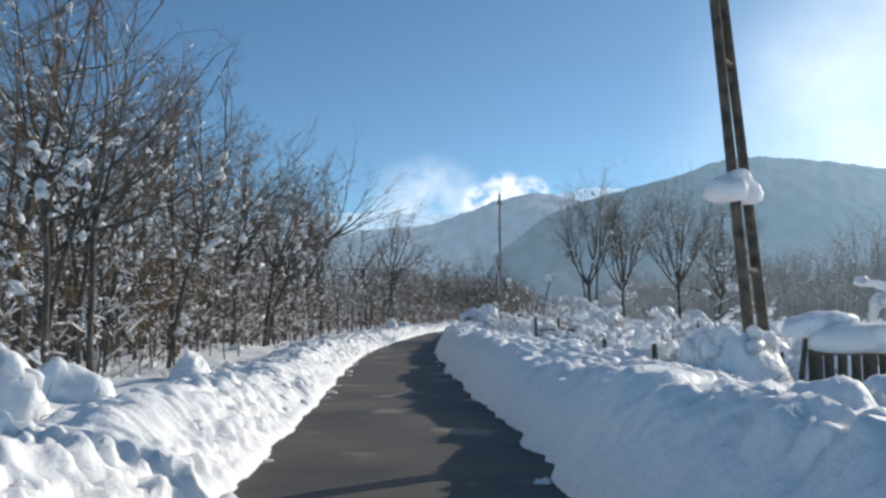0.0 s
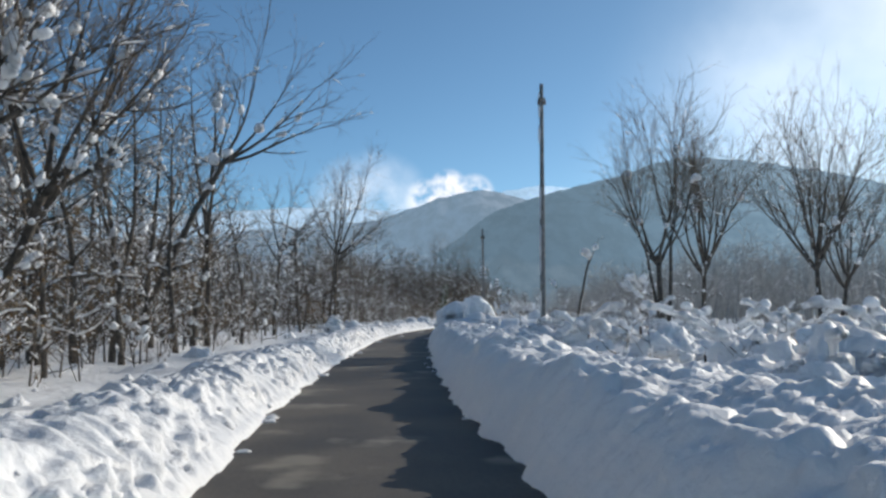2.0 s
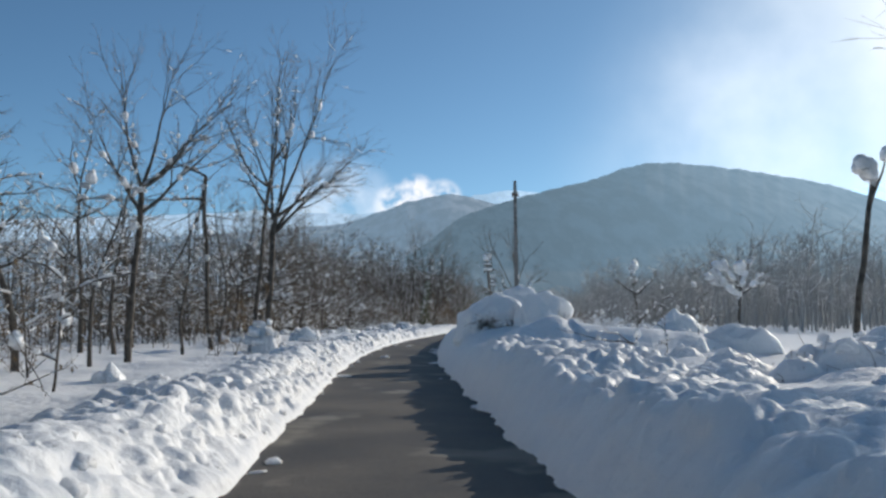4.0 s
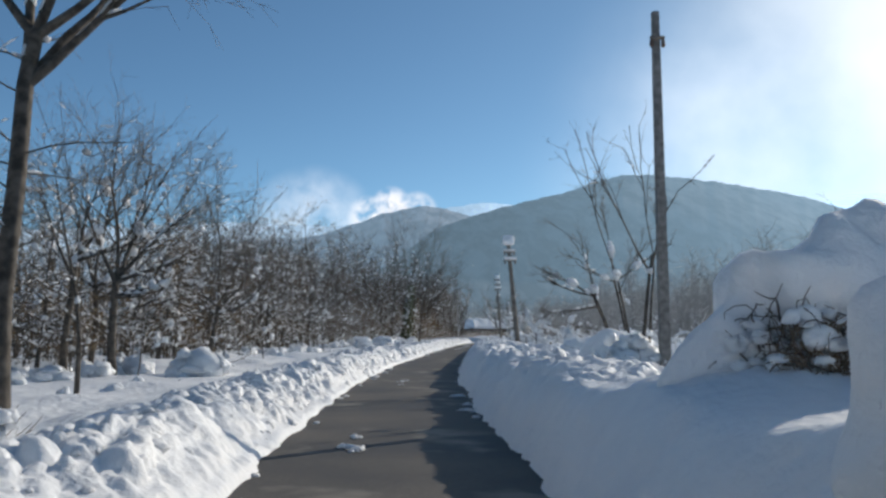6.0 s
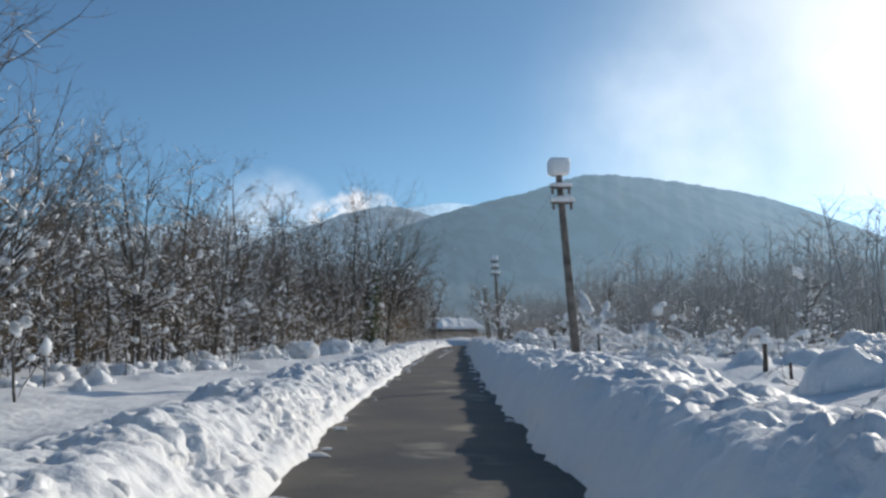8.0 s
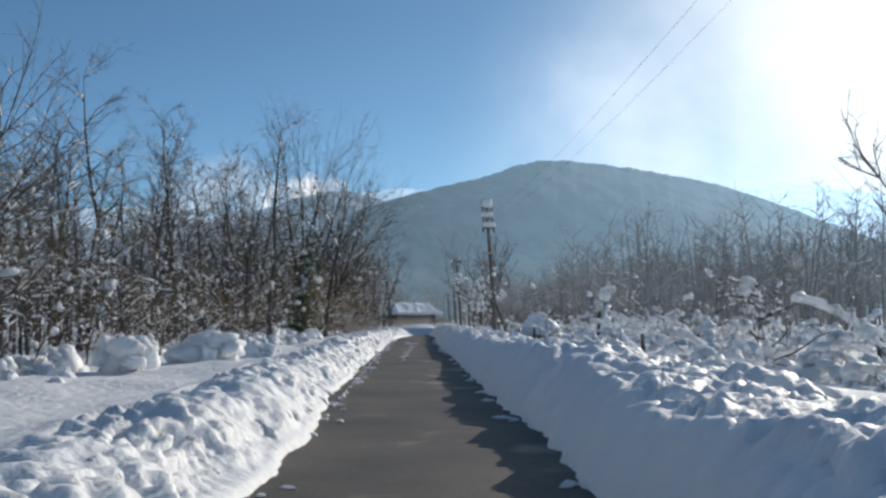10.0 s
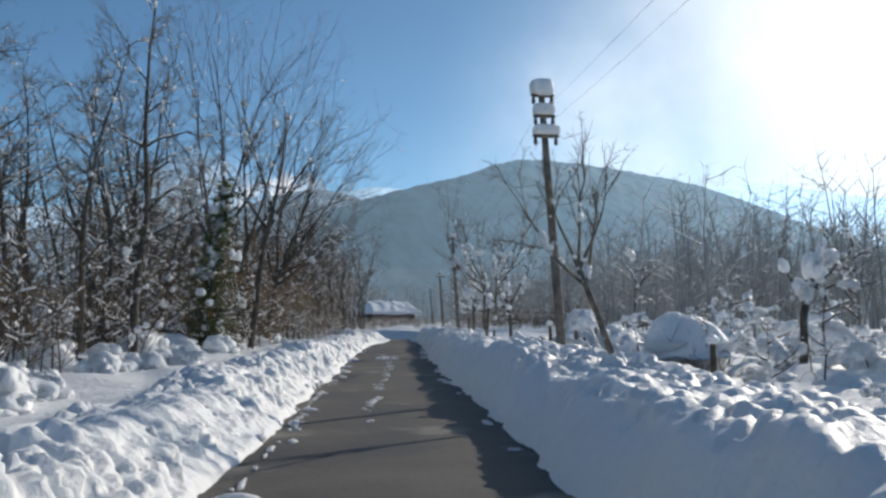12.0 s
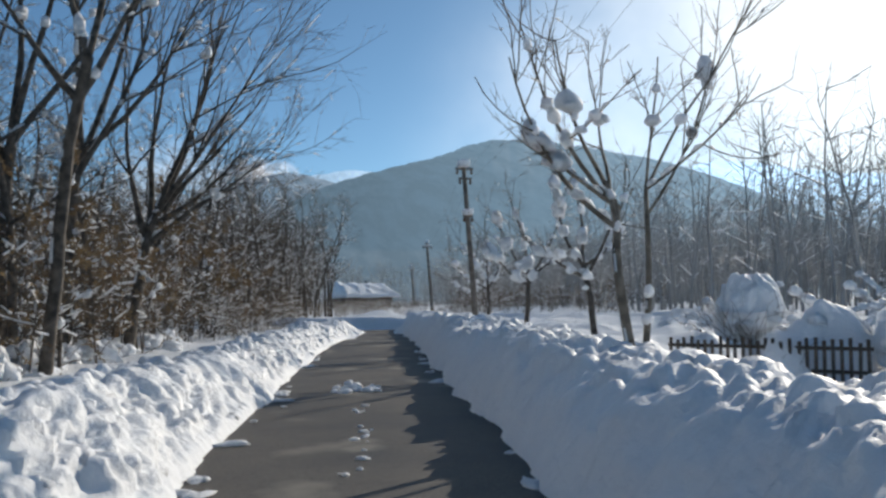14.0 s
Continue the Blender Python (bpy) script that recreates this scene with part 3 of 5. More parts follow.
TALL = [tree_meshes(100 + i, 9.5 + 0.5 * i, 0.115 + 0.008 * i, snow=0.62, thin_snow=0.19, clumps=22, clump=(0.04, 0.11), first=0.22, limbs=16 + i % 3, reach=0.25, rise=1.0, twigs=10, twiglets=5) for i in range(6)]
LOW = [tree_meshes(120 + i, 6.3 + 0.5 * i, 0.085, snow=0.62, thin_snow=0.16, clumps=34, clump=(0.04, 0.13), first=0.10, limbs=15, reach=0.42, rise=0.95, lean=(0.12, 0.05), twigs=7, twiglets=4, arch=-0.04) for i in range(5)]
SAPLING = [tree_meshes(140 + i, 2.8 + 0.4 * i, 0.03, snow=0.6, clumps=16, first=0.06, limbs=12, reach=0.5, rise=0.8, stems=1, twigs=4, twiglets=2, clump=(0.04, 0.11), leaves=(90 if i % 2 else None)) for i in range(4)]
LEAFY = [tree_meshes(150 + i, 4.2 + 0.5 * i, 0.05, snow=0.7, clumps=30, first=0.06, limbs=16, reach=0.42, rise=0.7, stems=2, twigs=5, twiglets=3, leaves=1500, clump=(0.04, 0.10)) for i in range(2)]


def scatter(kinds, y0, y1, e0, e1, gap, group, label, seed, lo=0.85, hi=1.15, name="tree", category="tree"):
    r = np.random.default_rng(seed)
    y = y0
    while y < y1:
        e = r.uniform(e0, e1)
        x = float(centre(y)) + e
        tree(kinds[int(r.integers(len(kinds)))], (x, y, height(x, y) - 0.05), r.uniform(0, 6.28), r.uniform(lo, hi), label, group, name, category)
        y += gap * r.uniform(0.5, 1.5)


def distant_wood(name, label, seed, stretches, tall, rich, white, leaves=0, twig=TWIG, bark=BARK):
    """Trees too far off and too many to tell apart, as one mass of real trunks, twigs and snow."""
    r = np.random.default_rng(seed)
    kinds = []
    for i in range(8):
        rng = np.random.default_rng(seed * 10 + i)
        wood, fine = [], []
        stem = limb(rng, wood, (0, 0, -0.4), bend(rng, np.array([0, 0, 1.0]), 0.05), tall, tall * 0.011, tall * 0.002, 6, 0.06, 0.0)
        for k in range(rich[0]):
            p, w, rr = stem[int(rng.uniform(rich[2], 6))]
            turn = rng.uniform(0, 6.283)
            out = np.array([math.cos(turn), math.sin(turn), rng.uniform(0.2, 1.5)])
            long = tall * rng.uniform(0.14, 0.34) * (1.25 - 0.6 * p[2] / tall)
            br = limb(rng, wood, p - w * rng.uniform(0, tall / 7), out / np.linalg.norm(out), long, max(tall * 0.0032, 0.011), 0.008, 2, 0.16, 0.08)
            for m in range(rich[1]):
                p2, w2, r2 = br[int(rng.uniform(0, 2))]
                limb(rng, fine, p2, bend(rng, w2, 0.5), long * rng.uniform(0.3, 0.6), max(tall * 0.0014, 0.006), 0.005, 1, 0.1, 0.0)
        v, f = tube_arrays(wood, 3)
        v2, f2 = tube_arrays(fine, 3)
        lie = [[*(np.array(s[0:3]) + [0, 0, s[6] + 0.012]), *(np.array(s[3:6]) + [0, 0, s[7] + 0.012]), s[6] + 0.018, s[7] + 0.018] for s in wood + fine if abs(s[5] - s[2]) < 0.7 * math.dist(s[0:3], s[3:6]) and s[6] < tall * 0.007 and rng.random() < white] or [[*wood[-1][0:6], 0.02, 0.02]]
        brown = leaf_arrays(rng, fine, leaves, 0.045) if leaves else (v[:0], f[:0])
        kinds.append(((v, f), (v2, f2), tube_arrays(lie, 3), brown))
    for n, (mat, tag) in enumerate(((bark, "bare trunks"), (twig, "bare brown twigs"), (SNOW_FLUFF, "snow caught in the branches"), (LEAF, "withered brown leaves"))):
        if n == 3 and not leaves:
            break
        r = np.random.default_rng(seed)
        out = []
        for y0, y1, e0, e1, gap, lo, hi in stretches:
            y = y0
            while y < y1:
                x = float(centre(min(y, 290.0))) + r.uniform(e0, e1)
                a, k, pick = r.uniform(0, 6.28), r.uniform(lo, hi), int(r.integers(8))
                v, f = kinds[pick][n]
                w = np.column_stack([v[:, 0] * math.cos(a) - v[:, 1] * math.sin(a), v[:, 0] * math.sin(a) + v[:, 1] * math.cos(a), v[:, 2]]) * k
                out.append((w + [x, y, 0.3], f))
                y += gap * r.uniform(0.5, 1.5)
        ob = new(name, mesh_from(name, *joined(out), mat))
        tagged(ob, label + ", " + tag, "woodland", kind="stuff")


WOOD_LABEL = "bare woodland tree with snow along its branches"
LOW_LABEL = "low bare woodland tree heavily laden with snow"
SHRUB_LABEL = "thin bare sapling bowed with snow at the wood's edge"
LEAFY_LABEL = "young oak with withered brown leaves and snow"
# the wood beside the road: tall at its start, set back behind an open strip, tall again further on
scatter(TALL, 17, 40, -8.8, -6.2, 1.6, "roadside wood", WOOD_LABEL, 1, 0.62, 0.82)
scatter(TALL + LOW, 36, 68, -9.5, -6.4, 1.8, "roadside wood", WOOD_LABEL, 21, 0.5, 0.68)
scatter(TALL, 14, 66, -13.5, -8.5, 1.9, "roadside wood", WOOD_LABEL, 2, 0.6, 0.8)
scatter(TALL, 92, 116, -15.5, -10.5, 2.6, "roadside wood", WOOD_LABEL, 25, 0.42, 0.56)
scatter(TALL, 116, 138, -15.5, -10.2, 2.0, "roadside wood", WOOD_LABEL, 27, 0.5, 0.70)
scatter(LOW, 93, 148, -14.5, -10.2, 2.1, "roadside wood", LOW_LABEL, 5, 0.7, 1.0)
scatter(TALL, 152, 184, -9.5, -6.2, 2.0, "roadside wood", WOOD_LABEL, 7, 0.62, 0.88)
scatter(TALL, 138, 152, -16, -10.5, 1.7, "roadside wood", WOOD_LABEL, 8, 0.36, 0.52)
scatter(TALL, 150, 188, -16, -9.5, 1.5, "roadside wood", WOOD_LABEL, 28, 0.72, 0.98)
scatter(TALL, 182, 188, -9.0, -4.8, 1.15, "roadside wood", WOOD_LABEL, 26, 0.55, 0.75)
scatter(TALL, 193.5, 216, -8.5, -3.6, 0.95, "roadside wood", WOOD_LABEL, 36, 0.62, 0.82)
scatter(LOW, 15, 44, -8.6, -5.8, 2.2, "roadside wood", LOW_LABEL, 29, 0.5, 0.8)
scatter(SAPLING, 12, 62, -7.2, -4.6, 1.7, "wood-edge saplings", SHRUB_LABEL, 4, 0.55, 1.0, "sapling")
scatter(SAPLING, 92, 188, -9.5, -6, 2.2, "wood-edge saplings", SHRUB_LABEL, 9, 0.5, 0.95, "sapling")
scatter(LEAFY, 159, 182, -7.6, -4.9, 1.7, "young oaks", LEAFY_LABEL, 15, 0.6, 0.9, "young_oak")
scatter(LEAFY, 75.6, 77.5, -5.6, -4.9, 1.2, "young oaks", LEAFY_LABEL, 18, 0.4, 0.5, "young_oak")
scatter(LEAFY, 14, 60, -8.2, -6.0, 4.5, "young oaks", LEAFY_LABEL, 16, 0.6, 0.9, "young_oak")
scatter(LEAFY, 96, 130, -13, -9.0, 4.0, "young oaks", LEAFY_LABEL, 17, 0.5, 0.8, "young_oak")
distant_wood("deep_wood", "snowy woodland behind the roadside trees", 31, [(12, 75, -24, -12, 0.65, 0.85, 1.2), (75, 140, -26, -14.5, 0.7, 0.5, 0.8), (140, 188, -26, -12, 0.5, 0.75, 1.05), (194, 232, -24, -7.0, 0.18, 0.75, 1.0), (232, 262, -28, -10.5, 0.25, 0.75, 0.95), (262, 300, -38, -19, 0.3, 0.75, 0.95), (20, 330, -45, -25, 1.5, 0.8, 1.1)], 9.5, (20, 3, 1), 0.23)
distant_wood("undergrowth", "brown snowy undergrowth among the trees", 33, [(12, 66, -12, -6.0, 0.4, 0.7, 1.3), (66, 92, -16, -9, 0.5, 0.6, 1.1), (86, 137, -17, -10.2, 0.24, 0.7, 1.5), (136, 188, -14, -6.8, 0.27, 0.7, 1.5), (14, 60, -7.0, -5.0, 0.9, 0.5, 0.9), (160, 185, -7.5, -5.0, 0.4, 0.5, 1.1), (136, 160, -9.0, -6.6, 0.6, 0.5, 0.9), (94, 134, -12, -8.5, 0.8, 0.5, 0.8), (194, 240, -16, -7.5, 0.35, 0.6, 1.0), (196.5, 215, -7, 7, 0.14, 0.3, 0.55), (215, 300, -14, 0, 0.2, 0.35, 0.62), (175, 188.5, -6, -3.3, 0.2, 0.35, 0.75), (193.5, 200, -14, -4.5, 0.1, 0.5, 0.9), (300, 330, -28, 2, 0.2, 0.5, 0.9), (200, 320, 5, 18, 0.3, 0.7, 1.2)], 2.6, (12, 3, 0), 0.21, 55)
# far trees take the haze-lightened twig colour, trunks included
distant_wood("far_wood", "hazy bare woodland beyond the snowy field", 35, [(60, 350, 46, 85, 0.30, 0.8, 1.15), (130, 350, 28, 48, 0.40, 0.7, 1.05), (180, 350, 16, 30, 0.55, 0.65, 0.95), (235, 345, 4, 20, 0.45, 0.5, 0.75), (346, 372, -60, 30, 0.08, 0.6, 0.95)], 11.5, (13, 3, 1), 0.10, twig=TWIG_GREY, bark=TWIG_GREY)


# ---- single trees that stand out ----
def arm_tree(name, label, at, seed, trunk_way, trunk_long, radius, arms, group="", forks=5, twigs=4, snow=0.5, thin_snow=0.15, clumps=12, clump=(0.06, 0.16), bark=BARK, lift=0.08, category="tree", stems=(), droop=0.0, leaves=None, sides=0):
    """A tree with a trunk to its fork and limbs that leave it in given ways: (x, y, z, length)."""
    rng = np.random.default_rng(seed)
    wood, fine = [], []
    w = np.array(trunk_way, float)
    stem = limb(rng, wood, (0, 0, -0.5), w / np.linalg.norm(w), trunk_long + 0.5, radius, radius * 0.72, 8, 0.055, 0.0)
    starts = [(stem, radius)]
    for way, long, r in stems:
        w = np.array(way, float)
        starts.append((limb(rng, wood, (0.1, 0.05, -0.5), w / np.linalg.norm(w), long + 0.5, r, r * 0.6, 8, 0.03, 0.0), r))
    for k in range(sides):
        p, w, r = stem[int(rng.integers(2, 8))]
        a = rng.uniform(0, 6.283)
        side = limb(rng, wood, p - w * rng.uniform(0, trunk_long / 9), np.array([math.cos(a), math.sin(a), rng.uniform(0.0, 0.7)]), rng.uniform(0.5, 1.5), 0.014, 0.005, 4, 0.14, -0.02)
        for g in range(6):
            p2, w2, r2 = side[int(rng.integers(0, 4))]
            limb(rng, fine, p2, bend(rng, w2, 0.5), rng.uniform(0.2, 0.5), 0.005, 0.002, 2, 0.2, -0.03)
    for k, (x, y, z, long) in enumerate(arms):
        pts, r = starts[k % len(starts)] if stems else starts[0]
        p, _, rr = pts[-1 if k % 3 else -2]
        w = np.array((x, y, z), float)
        arm = limb(rng, wood, p, w / np.linalg.norm(w), long, rr * 0.72, 0.009, 8, 0.07, lift)
        for m in range(forks):
            i = int(rng.integers(2, 8))
            p2, w2, r2 = arm[i]
            sub = limb(rng, wood, p2, bend(rng, w2, 0.38), long * rng.uniform(0.3, 0.6), max(r2 * 0.6, 0.009), 0.006, 5, 0.09, lift - droop)
            for g in range(twigs):
                p3, w3, r3 = sub[int(rng.integers(0, 5))]
                tw = limb(rng, fine, p3, bend(rng, w3, 0.42), long * rng.uniform(0.10, 0.26), 0.0055, 0.003, 2, 0.14, 0.03 - droop)
                for q in range(3):
                    p4, w4, r4 = tw[int(rng.integers(0, 2))]
                    limb(rng, fine, p4, bend(rng, w4, 0.45), long * rng.uniform(0.05, 0.13), 0.0036, 0.002, 1, 0.1, 0.02 - droop)
    meshes = clothed(name, wood, fine, rng, radius, snow, thin_snow, clumps, clump, bark, leaves=leaves)
    return tree(meshes, at, 0.0, 1.0, label, group, name, category)


def foot(x, y, sink=0.05):
    return (x, y, height(x, y) - sink)


ROUND = [(math.cos(a) * k, math.sin(a) * k, 1, 4.9 - 1.2 * k) for a, k in ((0.2, 0.45), (0.9, 0.2), (1.6, 0.4), (2.5, 0.55), (3.3, 0.3), (4.0, 0.5), (4.9, 0.25), (5.6, 0.6), (0.0, 0.75), (3.1, 0.8))]
arm_tree("tree", "tall forked bare tree spreading over the road bank", foot(-11.75, 81.0), 211, (0.03, 0, 1), 5.0, 0.14,
         [(-0.05, 0.2, 1, 5.0), (0.40, -0.1, 1, 5.0), (0.2, 0.3, 1, 4.6), (0.75, 0.2, 0.8, 3.4), (0.9, -0.2, 0.5, 2.6), (-0.8, 0.3, 0.9, 2.6), (0.5, 0.4, 1, 3.6)], clumps=18, clump=(0.05, 0.13), lift=0.04, droop=0.07, forks=10, twigs=7, sides=16)
arm_tree("tree", "straight slender bare tree with one snowy side limb", foot(-11.45, 76.5), 202, (0.0, 0, 1), 6.2, 0.075,
         [(-1, 0, 0.7, 2.6), (0.1, 0.1, 1, 3.2), (0.6, 0.2, 0.8, 2.0), (-0.4, -0.3, 1, 2.6)], clumps=24, clump=(0.04, 0.11), snow=0.75, sides=14)
arm_tree("broken_tree", "snapped bare tree with its top hanging down", foot(-14.1, 82.4), 203, (-0.11, 0, 1), 6.6, 0.10,
         [(-0.40, 0.1, -1, 4.8), (-0.06, 0.1, -1, 4.0), (-1, 0.1, 0.55, 2.4), (-1, -0.1, 0.1, 2.2), (-0.2, 0.1, -1, 3.2)], clumps=14, lift=-0.02, forks=4, sides=8)
arm_tree("tree", "leaning bare tree reaching towards the road", foot(-13.6, 50.7), 204, (0.36, 0, 1), 6.2, 0.12,
         [(0.42, 0.1, 0.9, 4.6), (0.9, 0, 0.5, 3.6), (1, 0.2, 0.25, 3.2), (0.1, 0.2, 1, 3.4), (1, -0.2, 0.7, 3.0)], clumps=14, forks=6)
arm_tree("tree", "forked bare tree leaning out over the bank", foot(-5.55, 167.7), 205, (0.10, 0, 1), 3.0, 0.15,
         [(0.3, 0, 1, 6.2), (0.5, 0.1, 1, 5.4), (0.75, 0.1, 0.9, 4.4), (0.95, 0, 0.75, 3.8), (1, -0.1, 0.5, 3.0), (0.05, 0.2, 1, 5.8), (-0.25, 0.1, 1, 4.4), (0.6, -0.2, 1, 5.0)], clumps=22, clump=(0.05, 0.13), lift=0.03, forks=9, twigs=7, snow=0.65, sides=8)
arm_tree("tree", "straight bare tree with rough grey bark", foot(-5.85, 161.7), 206, (0.07, 0, 1), 5.0, 0.12,
         [(0.6, 0, 1, 3.8), (-0.3, 0.2, 1, 4.0), (0.2, 0.2, 1, 4.5), (-0.7, -0.2, 0.8, 3.0)], clumps=14)
arm_tree("tree", "tall tree with a fan of upright stems", foot(-7.43, 165.4), 207, (0.0, 0, 1), 4.2, 0.15,
         [(-0.25, 0.1, 1, 6.5), (0.05, 0.2, 1, 7.0), (0.25, -0.1, 1, 6.5), (-0.5, -0.2, 1, 5.0), (0.6, 0.2, 1, 4.5)], clumps=16, clump=(0.05, 0.14), forks=9, twigs=6, snow=0.6, sides=10)
arm_tree("tree", "tall bare tree with one long arm towards the road", foot(-6.7, 166.9), 208, (0.05, 0, 1), 4.4, 0.14,
         [(0.3, 0.1, 1, 6.8), (0.9, 0.1, 0.75, 4.5), (-0.1, 0.2, 1, 6.0), (0.55, -0.1, 1, 5.0)], clumps=16, clump=(0.05, 0.14), forks=9, twigs=6, snow=0.6, sides=10)
for k, (x, y) in enumerate(((-6.97, 13.0), (-6.6, 13.6), (-8.2, 15.2), (-9.0, 17.6), (-7.6, 19.0))):
    arm_tree("tree", "tall thin bare tree with snowy side branches", foot(x, y), 210 + k, (0.03 * k - 0.04, 0, 1), 3.0, 0.06,
             [(0.3, 0, 1, 2.9), (-0.4, 0.3, 1, 2.8), (1, -0.2, 0.4, 1.7), (0.9, 0.4, 0.25, 1.8), (-0.8, -0.4, 0.6, 2.0), (0.1, 0.2, 1, 3.2), (0.6, 0.5, 0.8, 2.2)], clumps=14, clump=(0.04, 0.10), snow=0.36, thin_snow=0.12, forks=7, twigs=6, group="tall roadside trees")
arm_tree("tree", "bare tree with snowy limbs reaching over the bank", foot(-13.4, 70.6), 293, (0.05, 0, 1), 4.4, 0.10,
         [(1, 0.1, 0.75, 2.6), (0.9, -0.2, 0.5, 2.4), (0.3, 0.1, 1, 2.8), (-0.6, 0.1, 1, 2.4), (1, 0.3, 1, 2.6), (-0.2, -0.4, 1, 2.6)], clumps=16, clump=(0.04, 0.10), snow=0.7, forks=7, twigs=6, sides=8)
for x, y, k, turn in ((-11.0, 43.6, 0.74, 0.2), (-12.2, 46.0, 0.82, 1.5), (-11.4, 48.6, 0.72, 2.7), (-12.8, 50.6, 0.84, 3.3), (-11.9, 53.2, 0.76, 4.8), (-12.9, 55.0, 0.8, 5.6), (-11.8, 57.4, 0.66, 1.1), (-13.4, 44.4, 0.86, 4.1), (-13.9, 77.6, 0.56, 0.4), (-15.2, 75.0, 0.6, 2.0), (-16.4, 80.2, 0.62, 3.6), (-14.3, 84.2, 0.5, 5.1), (-12.4, 85.4, 0.42, 1.2), (-17.0, 77.0, 0.66, 4.4)):
    tree(TALL[int(turn)], foot(x, y), turn, k, WOOD_LABEL, "roadside wood")
for k, (x, y) in enumerate(((-9.6, 33.2), (-10.4, 36.5), (-9.9, 30.4))):
    arm_tree("tree", "bare tree with a canopy thickly loaded with snow", foot(x, y), 280 + k, (0.05, 0, 1), 3.0, 0.10,
             [(0.4, 0, 1, 3.4), (0.7, 0.1, 0.8, 2.7), (0.1, 0.2, 1, 3.8), (0.7, -0.3, 0.6, 2.5), (-0.5, 0.1, 1, 3.2), (0.8, 0.2, 0.35, 2.1), (0.5, 0.3, 1, 3.4)], clumps=60, clump=(0.04, 0.09), snow=0.5, thin_snow=0.15, forks=8, twigs=7, group="laden canopy trees")
arm_tree("tree", "dark broad tree with snowy drooping limbs", foot(-14.4, 93.6), 291, (0.02, 0, 1), 2.4, 0.13,
         [(0.1, 0.1, 1, 3.4), (0.6, 0.1, 0.9, 2.8), (0.9, 0.1, 0.45, 2.5), (1, -0.2, 0.1, 2.1), (-0.5, 0.2, 1, 2.8), (0.3, 0.3, 1, 3.2), (0.95, 0.2, 0.25, 2.3)], clumps=26, clump=(0.05, 0.14), snow=0.7, thin_snow=0.12, forks=9, twigs=7, lift=-0.02, droop=0.03)
arm_tree("tree", "tall dark tree with snow in its forks", foot(-15.9, 94.3), 292, (0.03, 0, 1), 3.0, 0.11,
         [(0.1, 0.1, 1, 3.4), (0.5, 0.1, 0.9, 2.9), (0.9, 0.1, 0.5, 2.2), (-0.6, 0.1, 0.9, 2.6), (0.7, -0.2, 0.2, 1.8)], clumps=24, clump=(0.05, 0.14), snow=0.7, thin_snow=0.12, forks=9, twigs=7, lift=0.02)
for k, (x, y, h) in enumerate(((-16.4, 97.8, 1.0), (-13.6, 101.5, 0.8), (-17.4, 104.5, 1.0), (-15.6, 110.0, 0.85), (-17.5, 116.6, 1.0), (-14.8, 122.0, 0.9), (-13.4, 128.5, 0.85))):
    arm_tree("tree", "spreading bare tree with thick snow on its limbs", foot(x, y), 260 + k, (0.04, 0, 1), 2.4 * h, 0.10,
             [(0.5, 0, 1, 4.2 * h), (-0.4, 0.3, 1, 4.4 * h), (0.9, 0.1, 0.7, 3.6 * h), (0.95, -0.3, 0.35, 3.0 * h), (-0.9, 0.1, 0.6, 3.2 * h), (0.1, -0.3, 1, 4.6 * h), (0.8, 0.4, 0.15, 2.4 * h)], clumps=22, clump=(0.05, 0.13), snow=0.6, thin_snow=0.15, forks=8, twigs=6, group="spreading roadside trees")
# towards the field
arm_tree("tree", "pale crooked tree with large lumps of snow in its forks", foot(1.52, 156.2), 220, (-0.12, 0, 1), 1.75, 0.062,
         [(-1, 0, 0.75, 2.3), (0.55, 0, 1, 2.4), (-1, 0.1, 1.05, 2.5), (0.75, 0.1, 0.95, 2.3), (-0.8, -0.2, 0.4, 1.5), (0.9, -0.1, 0.6, 1.7), (-0.15, 0.1, 1, 1.5), (0.2, 0.2, 1, 1.6), (-0.5, 0, 1, 2.0)], clumps=30, clump=(0.06, 0.125), bark=BARK_PALE, snow=0.8, thin_snow=0.05, forks=5, twigs=3, stems=(((0.05, 0.1, 1), 1.9, 0.045),))
arm_tree("tree", "small pale leaning tree with snow along its trunk", foot(0.72, 142.42), 221, (-0.33, 0, 1), 1.55, 0.06,
         [(-1, 0.05, 0.75, 1.6), (0.0, 0, 1, 1.6), (-0.35, 0.2, 1, 1.5), (0.3, 0.1, 1, 1.5), (0.45, -0.1, 1, 1.2)], clumps=12, clump=(0.04, 0.085), bark=BARK_PALE, snow=0.3, thin_snow=0.02, forks=5, twigs=5)
arm_tree("tree", "thin bare tree with broken limbs by a pole", foot(-2.6, 86.7), 233, (0.03, 0, 1), 2.3, 0.042,
         [(-0.6, 0, 1, 2.1), (-0.35, 0.1, 1, 2.0), (0.05, 0.2, 1, 2.0), (0.35, 0.1, 1, 1.7)], clumps=6, clump=(0.05, 0.12), snow=0.4, thin_snow=0.02, forks=4, twigs=3, stems=(((-0.16, 0.1, 1), 1.9, 0.03), ((0.1, 0, 1), 2.0, 0.03)))
